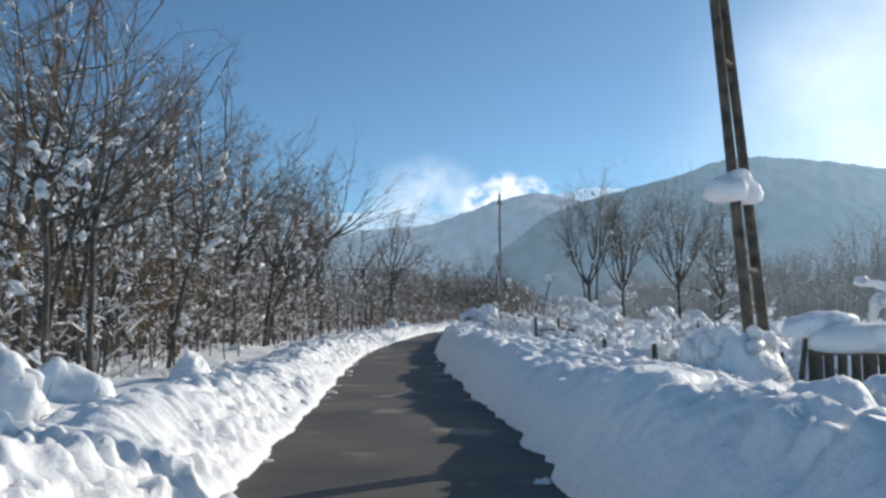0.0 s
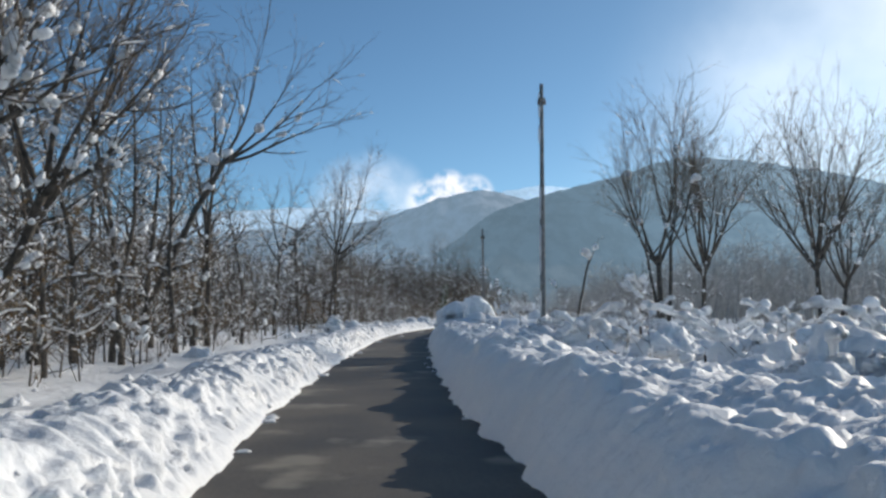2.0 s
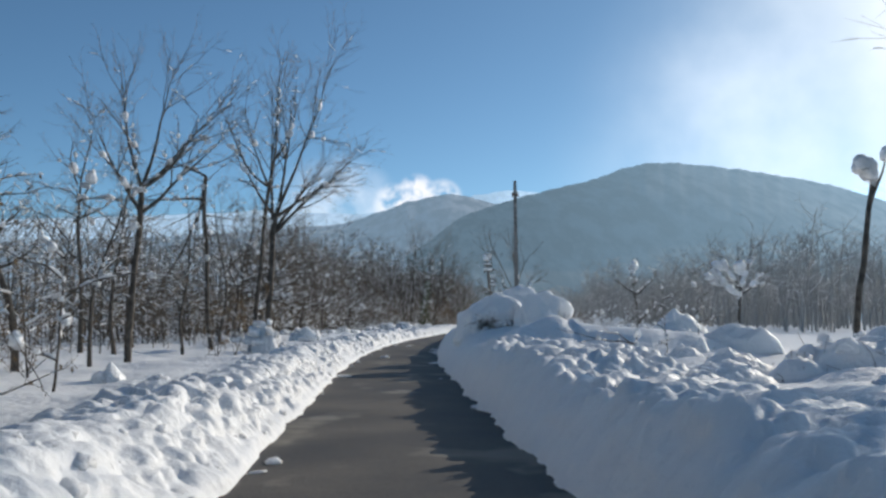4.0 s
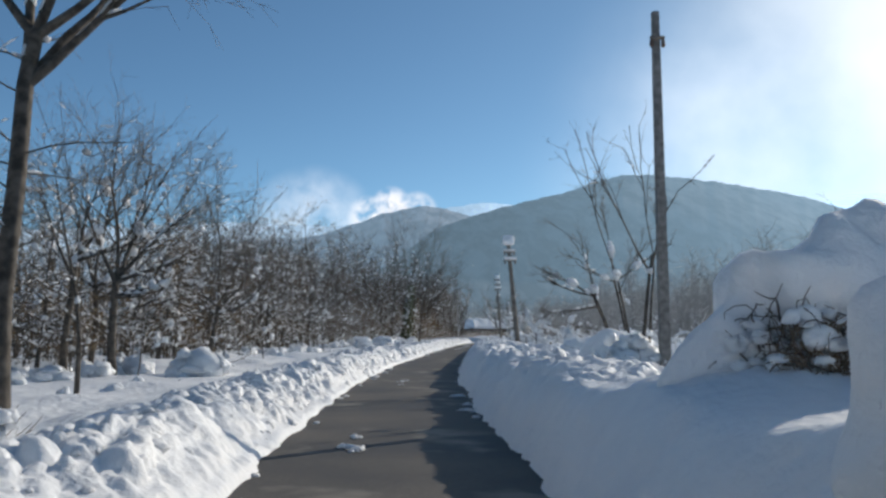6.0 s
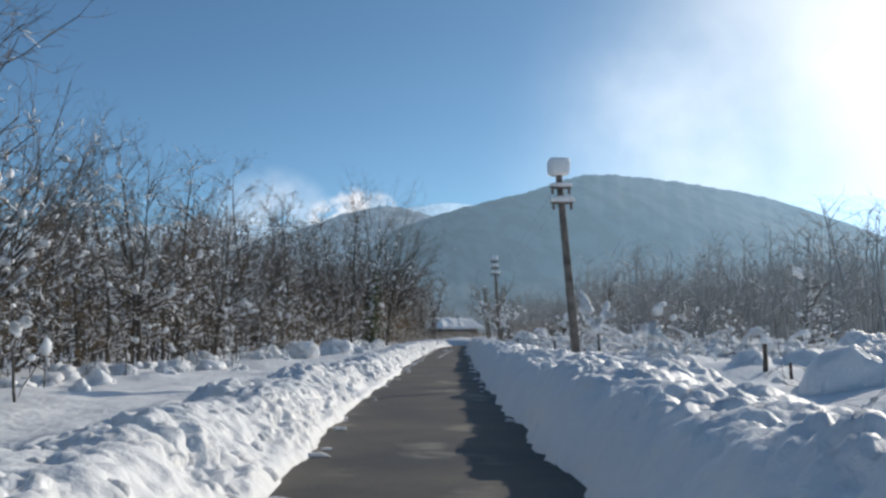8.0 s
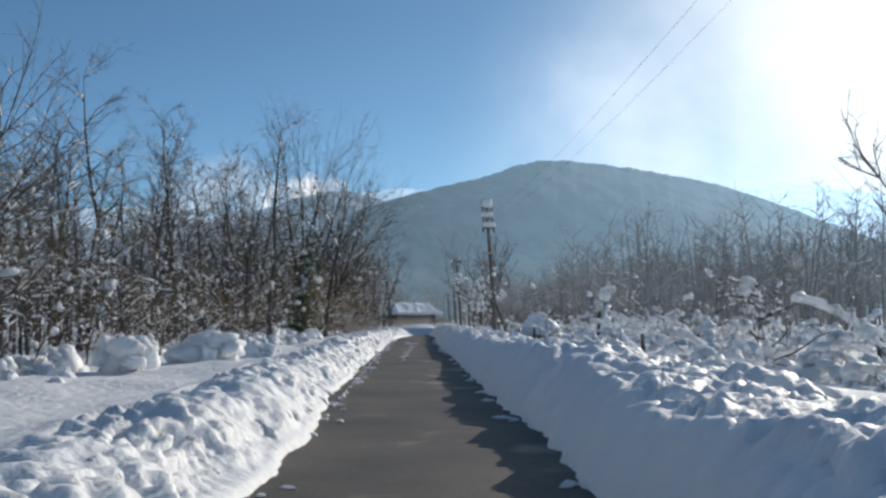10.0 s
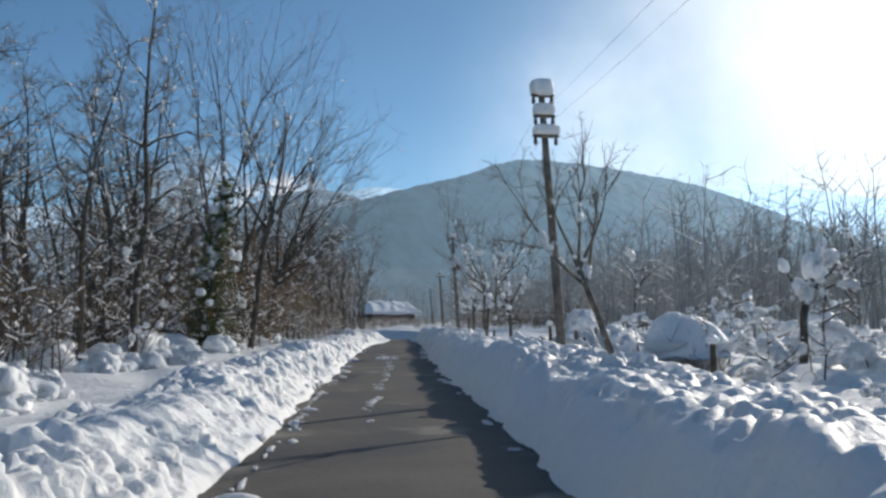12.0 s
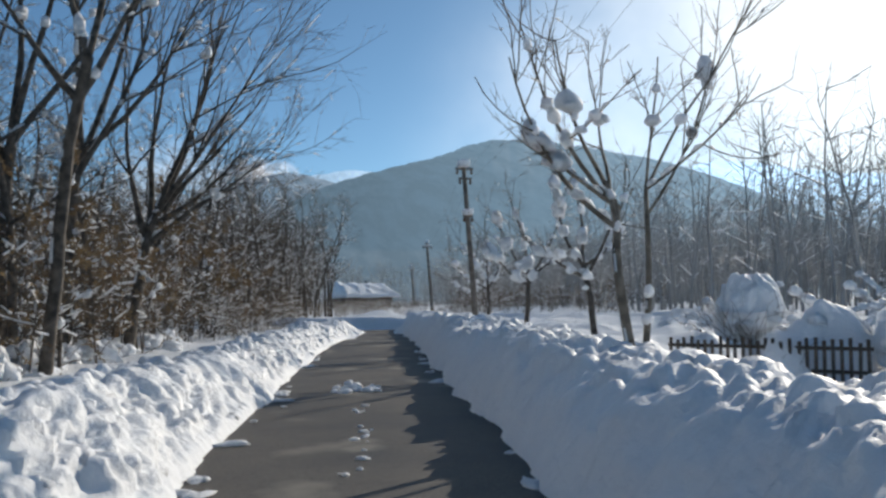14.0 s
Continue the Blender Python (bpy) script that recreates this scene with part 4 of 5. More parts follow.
arm_tree("tree", "leaning bare tree with clumps of snow on stubs", foot(-1.2, 92.7), 223, (-0.42, 0, 1), 2.0, 0.062,
         [(-0.22, 0, 1, 1.7), (-0.1, 0.1, 1, 1.6), (-1, 0.1, 0.15, 1.4), (0.5, 0.1, 0.8, 1.4), (-0.9, 0.1, 0.35, 1.2), (-0.9, 0, 0.3, 1.1), (-1, 0, -0.1, 1.2), (0.9, 0, 0.6, 1.4)], clumps=16, clump=(0.06, 0.14), snow=0.3, thin_snow=0.02, stems=(((-0.2, 0.1, 1), 2.2, 0.045),), forks=4, twigs=4, lift=0.02)
arm_tree("tree", "tall bare tree fanning out from several stems", foot(4.4, 60.7), 224, (0.0, 0, 1), 3.4, 0.14, ROUND, clumps=12, clump=(0.06, 0.18), snow=0.35, thin_snow=0.2, stems=(((0.12, 0.05, 1), 3.8, 0.10), ((-0.14, 0.1, 1), 3.2, 0.09)), forks=10, twigs=7)
arm_tree("tree", "tall bare tree with fine upright branches", foot(6.6, 63.5), 225, (0.03, 0, 1), 3.2, 0.12, ROUND, clumps=10, snow=0.35, forks=9, twigs=8)
arm_tree("tree", "tall bare tree with hazy fine branches", foot(9.6, 58.0), 226, (0.03, 0, 1), 3.0, 0.12, ROUND, clumps=10, snow=0.35, forks=9, twigs=8)
arm_tree("tree", "bare tree with snowy limbs in the field", foot(13.5, 66.0), 227, (-0.03, 0, 1), 2.6, 0.11, ROUND, clumps=10, snow=0.35, forks=9, twigs=8)
arm_tree("snag", "dead leaning stem with a lump of snow", foot(1.05, 62.7), 228, (0.15, 0.1, 1), 3.4, 0.06, [(0.35, 0, 1, 1.2), (-0.5, 0, 0.9, 0.5)], clumps=5, clump=(0.08, 0.16), snow=0.2, forks=1, twigs=1)
arm_tree("small_tree", "tree in the field with drooping limbs and hanging loads of snow", foot(10.3, 96.0), 234, (0.02, 0, 1), 2.6, 0.09, [(-0.9, 0, 0.5, 2.4), (-0.6, 0.2, 0.9, 2.0), (0.4, 0, 1, 2.0), (0.9, 0.1, 0.4, 1.8), (-1, 0.1, 0.1, 2.0), (0.1, 0.2, 1, 1.8)], clumps=40, clump=(0.10, 0.26), group="small laden trees", snow=0.8, forks=6, droop=0.08)
arm_tree("small_tree", "small tree thickly laden with snow", foot(-0.1, 118.2), 230, (0, 0, 1), 1.2, 0.05, [(0.5, 0, 1, 1.2), (-0.5, 0.2, 1, 1.2), (0.9, 0, 0.4, 1.0), (-0.9, 0, 0.5, 0.9)], clumps=26, clump=(0.07, 0.17), group="small laden trees", snow=0.8)
arm_tree("small_tree", "small bowed tree thickly laden with snow", foot(1.3, 118.0), 231, (0.1, 0, 1), 0.9, 0.05, [(0.9, 0, 0.5, 1.2), (0.5, 0.2, 0.9, 1.0), (-0.6, 0, 0.7, 0.8)], clumps=20, clump=(0.08, 0.18), group="small laden trees", snow=0.8)
arm_tree("small_tree", "stumpy forked tree with snow on its arms", foot(4.0, 143.2), 232, (0.10, 0, 1), 1.3, 0.08, [(0.35, 0, 1, 1.3), (-0.7, 0.2, 0.6, 0.9), (0.9, 0, 0.7, 0.9)], clumps=12, clump=(0.07, 0.16), group="small laden trees", snow=0.8, forks=2)
for k, (x, y) in enumerate(((3.5, 172.0), (4.8, 182.0), (6.0, 190.0), (3.2, 165.5))):
    arm_tree("small_tree", "bare roadside tree with snow-laden branches", foot(x + 1.2, y), 240 + k, (0, 0, 1), 1.6, 0.08,
             [(0.6, 0, 1, 2.2), (-0.6, 0.2, 0.9, 2.2), (0.9, 0.2, 0.4, 1.7), (-0.9, -0.1, 0.4, 1.7), (0, 0.1, 1, 2.4)], clumps=30, clump=(0.07, 0.17), group="small laden trees", snow=0.8)


# ---- heaps of snow and bushes under it ----
def draped(rng, size, lumps, around, rings, calm=1.0, dents=()):
    """A skin of snow draped over a bush: steep sides, several soft bulges with creases, torn foot."""
    bulges = [(rng.uniform(-0.2, 0.2), rng.uniform(-0.2, 0.2), 0.60, 0.72)] + [(math.cos(a) * d, math.sin(a) * d, rng.uniform(0.24, 0.44), rng.uniform(0.45, 1.0) * (1.05 - 0.45 * d)) for a, d in zip(rng.uniform(0, 6.28, lumps + 3), rng.uniform(0.15, 0.75, lumps + 3))]
    a, r = np.meshgrid(np.arange(around) * 2 * np.pi / around, np.linspace(0.0, 1.0, rings) ** 0.8)
    s = rng.uniform(0, 90)
    reach = 1 + 0.24 * vnoise(np.cos(a) * 1.6 + s, np.sin(a) * 1.6 + s, 71) + 0.16 * vnoise(np.cos(a) * 4 + s, np.sin(a) * 4, 72)
    x, y = np.cos(a) * r * reach, np.sin(a) * r * reach
    x, y = x + 0.10 * vnoise(x * 3 + s, y * 3, 75), y + 0.10 * vnoise(x * 3, y * 3 + s, 76)
    h = np.zeros_like(x)
    for bx, by, br, bh in bulges:
        q = np.clip(1 - ((x - bx) ** 2 + (y - by) ** 2) / (br * 1.5) ** 2, 0, 1)
        h = np.maximum(h, bh * q ** 0.55)
    h = h * (1 - np.clip((r - 0.74) / 0.26, 0, 1) ** 2) + calm * (0.13 * np.abs(vnoise(x * 3 + s, y * 3, 73)) + 0.09 * np.abs(vnoise(x * 7 + s, y * 7, 74)) + 0.04 * vnoise(x * 13 + s, y * 13, 77) - 0.06)
    for dx, dy, wide, deep in dents:
        h = h - deep * np.exp(-((x - dx) ** 2 + (y - dy) ** 2) / wide ** 2)
    v = np.column_stack([(x * size[0] * 0.58).ravel(), (y * size[1] * 0.58).ravel(), (h * size[2]).ravel() - 0.14 * r.ravel()])
    f = [[i * around + k, i * around + (k + 1) % around, (i + 1) * around + (k + 1) % around, (i + 1) * around + k] for i in range(rings - 1) for k in range(around)]
    return v, np.array(f)


def pillows(rng, size):
    """Rounded loads of snow heaped on one another, with creases between."""
    w, f = lump(rng, (size[0] * 0.44, size[1] * 0.44, size[2] * 0.5), BALL3, 0.6, 0.7)
    pieces = [(w + [0, 0, size[2] * 0.3], f)]
    for k in range(10):
        a, d, g = rng.uniform(0, 6.28), rng.uniform(0.15, 0.55), rng.uniform(0.10, 0.28)
        w, f = lump(rng, (size[0] * g * rng.uniform(0.8, 1.4), size[1] * g * rng.uniform(0.8, 1.4), size[2] * g * rng.uniform(0.8, 1.3)), BALL3 if g > 0.2 else BALL2, 0.65, 0.8)
        pieces.append((w + [math.cos(a) * d * size[0], math.sin(a) * d * size[1], size[2] * rng.uniform(0.0, 0.85) * (1.15 - d)], f))
    return pieces


def snow_bush(name, label, at, size, seed, group="", lumps=5, sticks=12, category="bush", twig=TWIG, hollow=False, clumpy=0, soft=False, calm=1.0, dents=()):
    """A bush bent down under snow that reaches the ground, with stems poking out; hollow: open below on one side, dark stems showing; clumpy: loose loads on its twigs."""
    rng = np.random.default_rng(seed)
    root = thing(name, label, category, group, at=at)
    big = size[0] > 1.4
    pieces = []
    if hollow:
        v, f = draped(rng, (size[0], size[1], size[2] * 0.62), lumps, 48, 20, calm)
        pieces.append((v + [0, 0, size[2] * 0.40], f))
        w, f = draped(rng, (size[0] * 0.98, size[1] * 0.98, size[2] * 0.2), lumps, 48, 12)
        pieces.append((w * [1, 1, -1] + [0, 0, size[2] * 0.36], f[:, ::-1]))
        for a in np.arange(0.5, 3.3, 0.5):
            w, f = lump(rng, (size[0] * 0.16, size[1] * 0.16, size[2] * rng.uniform(0.3, 0.5)), BALL3, 0.5, 2)
            pieces.append((w + [math.cos(a) * size[0] * 0.36, math.sin(a) * size[1] * 0.36, size[2] * 0.2], f))
    elif soft:
        pieces += pillows(rng, size)
    else:
        pieces.append(draped(rng, size, lumps, 64 if size[0] > 2.4 else (44 if big else 28), 34 if size[0] > 2.4 else (20 if big else 14), calm, dents))
    for k in range(clumpy):
        a, d, s = rng.uniform(0, 6.28), rng.uniform(0.3, 0.95), rng.uniform(0.05, 0.13) + 0.10 * rng.random() ** 3
        w, f = lump(rng, (s, s * rng.uniform(0.7, 1.3), s * rng.uniform(0.7, 1.1)), BALL2, 0.8, 0.6)
        up = math.sqrt(max(1 - d * d, 0))
        pieces.append((w + [math.cos(a) * d * size[0] * 0.54, math.sin(a) * d * size[1] * 0.54, size[2] * (0.1 + 0.8 * up * rng.uniform(0.5, 1.0))], f))
    tagged(part("snow", mesh_from(name + "_snow", *joined(pieces), SNOW_FLUFF), root, "rounded white snow load"), kind="stuff")
    segs = []
    for k in range(sticks):
        a, d = rng.uniform(0, 6.28), rng.uniform(0.1, 0.46)
        limb(rng, segs, (math.cos(a) * size[0] * d, math.sin(a) * size[1] * d, -0.15), bend(rng, np.array([math.cos(a) * 0.5, math.sin(a) * 0.5, 1.0]), 0.3), size[2] * rng.uniform(0.4, 1.0), 0.005, 0.003, 5, 0.25, -0.06)
    if segs:
        tagged(part("brush", mesh_from(name + "_brush", *tube_arrays(segs, 4), twig), root, "dry brown brush"), kind="stuff")
    return root


snow_bush("snow_covered_bush", "dome of snow over a roadside bush", foot(-5.05, 8.7, 0.1), (0.7, 0.7, 1.0), 301, soft=True)
snow_bush("snow_covered_bush", "low bush bowed under snow at the wood's edge", foot(-6.0, 11.6, 0.1), (1.3, 1.0, 0.8), 302)
snow_bush("snow_covered_bush", "snow-laden brush at a twin pole's foot", foot(2.5, 10.55, 0.1), (1.0, 0.7, 0.85), 322, lumps=6, sticks=40, clumpy=8)
snow_bush("snow_covered_bush", "low spiky bush under snow", foot(-5.45, 14.7, 0.1), (0.7, 0.7, 0.7), 303, sticks=18)
def bush_dome(label, at, wide, deep, high, seed, open_from, open_to):
    """A great dome of snow carried by a bush: a thick overhanging cap, a drifted foot, and dry stems in the hollow between, open on one side."""
    rng = np.random.default_rng(seed)
    root = thing("snow_covered_bush", label, "bush", at=at)
    middle, half = (open_from + open_to) / 2, (open_to - open_from) / 2
    v, f = BALL5
    q = rng.uniform(0, 60)
    az, el = np.arctan2(v[:, 1], v[:, 0]), np.degrees(np.arcsin(np.clip(v[:, 2], -1, 1)))
    r = 1 + 0.22 * vnoise(v[:, 0] * 1.7 + q, v[:, 1] * 1.7 + v[:, 2] * 1.1, 171) + 0.10 * vnoise(v[:, 0] * 3.7 + v[:, 2] * 2 + q, v[:, 1] * 3.7, 172) + 0.035 * vnoise(v[:, 0] * 9 + q, v[:, 1] * 9 + v[:, 2] * 8, 173)
    turn = (az - middle + math.pi) % (2 * math.pi) - math.pi
    ragged = 14 * vnoise(az * 3.5, el * 0.05, 174) + 6 * vnoise(az * 9, el * 0.1, 175)
    r = np.where(el < 8, r * (0.55 + 0.45 * sstep(-22, 8, el)), r)
    r = r - 0.52 * (1 - sstep(half * 0.75, half * 1.2, np.abs(turn))) * sstep(-2, 8, el + ragged * 0.5) * (1 - sstep(30, 42, el + ragged))
    pieces = [(v * r[:, None] * [wide * 0.5, deep * 0.5, high] + [0, 0, 0.02], f)]
    for k in range(16):
        a, g = rng.uniform(open_from, open_to), rng.uniform(0.04, 0.10)
        w, f = lump(rng, (g * rng.uniform(0.9, 1.6), g * rng.uniform(0.9, 1.6), g), BALL2, 0.7, 2)
        pieces.append((w + [math.cos(a) * wide * 0.4, math.sin(a) * deep * 0.4, high * rng.uniform(0.1, 0.55)], f))
    segs = []
    for k in range(420):
        a, d = rng.uniform(open_from, open_to), rng.uniform(0.22, 0.36)
        z = high * rng.uniform(0.05, 0.5)
        stem = limb(rng, segs, (math.cos(a) * wide * d, math.sin(a) * deep * d, z), bend(rng, np.array([math.cos(a) * 0.7, math.sin(a) * 0.7, 0.7]), 0.6), high * rng.uniform(0.16, 0.40), rng.uniform(0.005, 0.011), 0.003, 6, 0.35, -0.16)
        if k % 5 == 0:
            g = rng.uniform(0.025, 0.075)
            w, f = lump(rng, (g * rng.uniform(0.8, 1.8), g * rng.uniform(0.8, 1.8), g * 0.8), BALL2, 0.7, 0.8)
            pieces.append((w + stem[int(rng.integers(1, 5))][0] + [0, 0, g * 0.4], f))
    tagged(part("snow", mesh_from("dome_snow", *joined(pieces), SNOW_FLUFF), root, "great overhanging dome of snow"), kind="stuff")
    tagged(part("brush", mesh_from("dome_brush", *tube_arrays(segs, 4), TWIG), root, "dark dry brush breaking out of the snow"), kind="stuff")


bush_dome("large bush bowed under a broad snow dome", (-4.12, 73.0, 0.70), 2.4, 1.8, 1.28, 304, 4.1, 6.0)
bush_dome("rounded bush buried under a dome of snow", (-2.85, 72.0, 0.72), 1.55, 1.4, 1.28, 305, 5.2, 6.2)
bush_dome("tall broad bush buried under a rounded snow dome", (-3.25, 77.2, 0.72), 3.0, 2.0, 1.55, 319, 3.6, 5.4)
bush_dome("low broad heap of snow over a bush by the field", (-1.7, 91.6, 0.45), 2.0, 1.6, 1.0, 320, 5.0, 6.0)
snow_bush("snow_covered_bush", "twiggy bush with clumps of snow at a pole's foot", foot(-2.75, 86.3, 0.1), (1.2, 1.0, 1.0), 321, sticks=70, clumpy=16)
snow_bush("snow_covered_bush", "brush heap with snow on top", foot(1.2, 61.7, 0.3), (3.2, 2.4, 1.15), 306, lumps=9, sticks=90, clumpy=20, calm=0.7)
snow_bush("snow_covered_bush", "round snow lump by the wood's edge", foot(-12.35, 93.6, 0.1), (1.3, 1.1, 0.95), 307, sticks=5, clumpy=6, soft=True)
snow_bush("snow_covered_bush", "round snow lump on a roadside bush", foot(-9.75, 129.6, 0.1), (1.1, 0.9, 0.9), 308, sticks=16, clumpy=4, soft=True)
snow_bush("snow_covered_bush", "bush with a thick cap of snow", foot(-0.5, 102.2, 0.2), (2.0, 1.6, 0.95), 309, sticks=40)
snow_bush("snow_covered_bush", "shrub with a broad pale snow cushion", foot(1.85, 142.6, 0.1), (1.35, 1.2, 1.15), 310, lumps=7, sticks=120, hollow=True, calm=0.4)
snow_bush("snow_covered_bush", "square heap of snow on a shrub", foot(0.9, 150.0, 0.1), (0.62, 0.6, 0.55), 311, lumps=4)
snow_bush("snow_covered_bush", "tall dark shrub under a dome of snow", foot(6.35, 162.5, 0.1), (1.25, 1.2, 1.7), 312, lumps=7, sticks=140, hollow=True)
snow_bush("snow_covered_bush", "heap of snow bulging over a fence", foot(5.1, 158.4, 0.1), (1.9, 1.4, 1.1), 313, lumps=6, sticks=10, clumpy=10)
snow_bush("snow_covered_bush", "broad heap of snow on brush behind the fence", foot(5.95, 157.3, 0.1), (1.5, 1.3, 1.0), 318, lumps=6, sticks=10, soft=True)
snow_bush("snow_covered_bush", "snow heap over the fence end", foot(4.1, 159.9, 0.1), (0.9, 0.8, 0.75), 314, lumps=4, sticks=4)
snow_bush("snow_covered_bush", "snow-laden bush at the wood's edge", foot(-8.8, 133.9, 0.1), (1.3, 1.0, 0.95), 315, clumpy=4, soft=True)
snow_bush("snow_covered_bush", "snow-laden bush by the big forked tree", foot(-11.6, 79.5, 0.1), (1.2, 1.0, 0.9), 316, sticks=60, clumpy=24)
snow_bush("snow_covered_bush", "snow-laden broken branches by the bank", foot(-10.9, 75.3, 0.1), (1.0, 0.9, 1.3), 317, sticks=60, clumpy=30)
for k, (x, y, w, h) in enumerate(((0.9, 37.8, 1.5, 1.0), (1.1, 34.8, 1.3, 0.95), (0.5, 41.6, 1.6, 1.05), (0.4, 46.0, 1.4, 0.9), (2.6, 13.4, 0.9, 0.95), (3.2, 14.4, 1.2, 1.0), (2.2, 17.0, 1.2, 0.8), (1.4, 25.5, 1.4, 0.7), (-0.6, 54.0, 1.6, 0.8), (1.2, 105.0, 1.8, 0.9), (2.6, 110.5, 1.6, 0.8))):
    snow_bush("snow_covered_bush", "rounded bush weighed down by deep snow", foot(x, y, 0.15), (w, w * 0.85, h), 330 + k, "snow-covered bushes", lumps=6, sticks=24)


def heaps(y0, y1, e0, e1, gap, seed, lo, hi, label, far=False, tall=0.0):
    """Brush under snow along a strip of the roadside; far: too many to tell apart, as one mass."""
    r = np.random.default_rng(seed)
    mass = []
    y, k = y0, 0
    while y < y1:
        e = r.uniform(e0, e1)
        x, s = float(centre(y)) + e, lo + (hi - lo) * r.random() ** 2
        size, lumps, sticks = (s * r.uniform(1.0, 1.7), s * r.uniform(0.9, 1.5), s * r.uniform(0.45 + tall, 0.85 + tall)), 3 + int(r.integers(3)), int(r.integers(4, 16))
        if far:
            v, f = draped(r, size, lumps, 26, 12)
            mass.append((v + foot(x, y, 0.08), f))
        else:
            snow_bush("snow_heap", label, foot(x, y, 0.08), size, seed * 100 + k, "snow-covered brush", lumps=lumps, sticks=sticks, soft=tall > 0)
        y += gap * r.uniform(0.5, 1.5)
        k += 1
    if far:
        tagged(new("snow_hummocks", mesh_from("snow_hummocks", *joined(mass), SNOW_FLUFF)), label, "snow", kind="stuff")


heaps(11, 72, 4.3, 7.0, 1.1, 41, 0.4, 1.1, "low brush buried under lumps of snow")
heaps(14, 75, 7.0, 16, 1.7, 42, 0.6, 1.6, "brush in the field buried under snow", True)
heaps(82, 116, 4.9, 7.8, 3.2, 43, 0.35, 0.95, "low brush buried under lumps of snow")
heaps(116, 151, 4.7, 7.8, 1.2, 49, 0.35, 0.95, "low brush buried under lumps of snow")
heaps(110, 175, 7.5, 20, 1.2, 44, 0.4, 1.0, "brush in the field buried under snow", True)
heaps(12, 66, -5.6, -3.9, 2.6, 45, 0.25, 0.65, "small snow lump on brush by the wood")
heaps(84, 185, -7.4, -4.8, 3.0, 46, 0.3, 0.75, "small snow lump on brush by the wood")
heaps(134, 174, -8.0, -4.9, 0.45, 47, 0.36, 0.75, "round pillow of snow on low brush by the wood", tall=0.25)
heaps(90, 133, -9.6, -6.8, 0.9, 48, 0.3, 0.8, "round pillow of snow on low brush by the wood", tall=0.15)


def arched_meshes(seed, tall, stems, fat):
    """Stems bent over in arcs under a thick rope of snow, with loads where they cross."""
    rng = np.random.default_rng(seed)
    wood, fine, pieces, lie = [], [], [], []
    for k in range(stems):
        a = rng.uniform(0, 6.283)
        arc = []
        pts = limb(rng, arc, (rng.normal(0, 0.12), rng.normal(0, 0.12), -0.2), np.array([math.cos(a) * 0.45, math.sin(a) * 0.45, 0.85]), tall * rng.uniform(1.1, 2.0), 0.014, 0.005, 11, 0.10, -rng.uniform(0.14, 0.26))
        wood += arc
        begin, heavy = rng.integers(2, 5), fat * rng.uniform(0.5, 1.2)
        for i, g in enumerate(arc):
            if i >= begin and g[2] > 0.05 and rng.random() < 0.9:
                r0, r1 = heavy * rng.uniform(0.6, 1.2), heavy * rng.uniform(0.6, 1.2)
                lie.append([g[0], g[1], g[2] + r0 * 0.6, g[3], g[4], g[5] + r1 * 0.6, r0, r1])
                if rng.random() < 0.45:
                    w, f = lump(rng, np.array((1.2, 1.2, 1.0)) * heavy * rng.uniform(1.0, 1.9), BALL2, 0.5, 0.8)
                    pieces.append((w + [g[3], g[4], g[5] + heavy * 0.7], f))
        for m in range(5):
            p, w, r = pts[int(rng.integers(3, 11))]
            limb(rng, fine, p, bend(rng, w, 0.7), tall * rng.uniform(0.15, 0.4), 0.006, 0.002, 3, 0.25, -0.1)
    w, f = lump(rng, (tall * 0.5, tall * 0.45, tall * 0.3), BALL3, 0.5, 0.6)
    pieces.append((w, f))
    return mesh_from("shrub_stems", *tube_arrays(wood, 5), TWIG), mesh_from("shrub_twigs", *tube_arrays(fine, 3), TWIG), mesh_from("shrub_snow", *joined([tube_arrays(lie, 7)] + pieces), SNOW_FLUFF), None


ARCHED = [arched_meshes(600 + i, 0.75 + 0.09 * i, 5 + i % 3, 0.055 + 0.012 * (i % 3)) for i in range(6)]
ARCH_LABEL = "shrub bent into arcs under thick ropes of snow"
scatter(ARCHED, 13, 52, 4.4, 8.5, 1.0, "arched shrubs", ARCH_LABEL, 54, 0.7, 1.25, "arched_shrub", "bush")
scatter(ARCHED, 20, 58, 8.0, 15.0, 1.6, "arched shrubs", ARCH_LABEL, 55, 0.8, 1.5, "arched_shrub", "bush")
scatter(ARCHED, 117, 150, 4.6, 8.5, 1.3, "arched shrubs", ARCH_LABEL, 56, 0.6, 1.1, "arched_shrub", "bush")
scatter(ARCHED, 118, 175, 8.0, 17.0, 1.5, "arched shrubs", ARCH_LABEL, 57, 0.7, 1.35, "arched_shrub", "bush")
scatter(ARCHED, 86, 117, 5.0, 8.0, 4.0, "arched shrubs", ARCH_LABEL, 58, 0.5, 0.8, "arched_shrub", "bush")
BRAMBLE = [tree_meshes(170 + i, 1.5 + 0.2 * i, 0.02, snow=0.6, thin_snow=0.5, clumps=10, first=0.05, limbs=8, reach=0.6, rise=0.5, stems=1, twigs=3, twiglets=1, clump=(0.03, 0.09), wander=0.2) for i in range(4)]
scatter(BRAMBLE, 12, 75, 4.0, 9.0, 2.4, "field brambles", "dry bramble stems poking out of the snow", 51, 0.5, 1.0, "bramble", "bush")
scatter(BRAMBLE, 114, 152, 4.2, 9.0, 1.7, "field brambles", "dry bramble stems poking out of the snow", 52, 0.5, 1.05, "bramble", "bush")
scatter(BRAMBLE, 112, 175, 9.0, 22.0, 1.8, "field brambles", "dry bramble stems poking out of the snow", 53, 0.6, 1.2, "bramble", "bush")


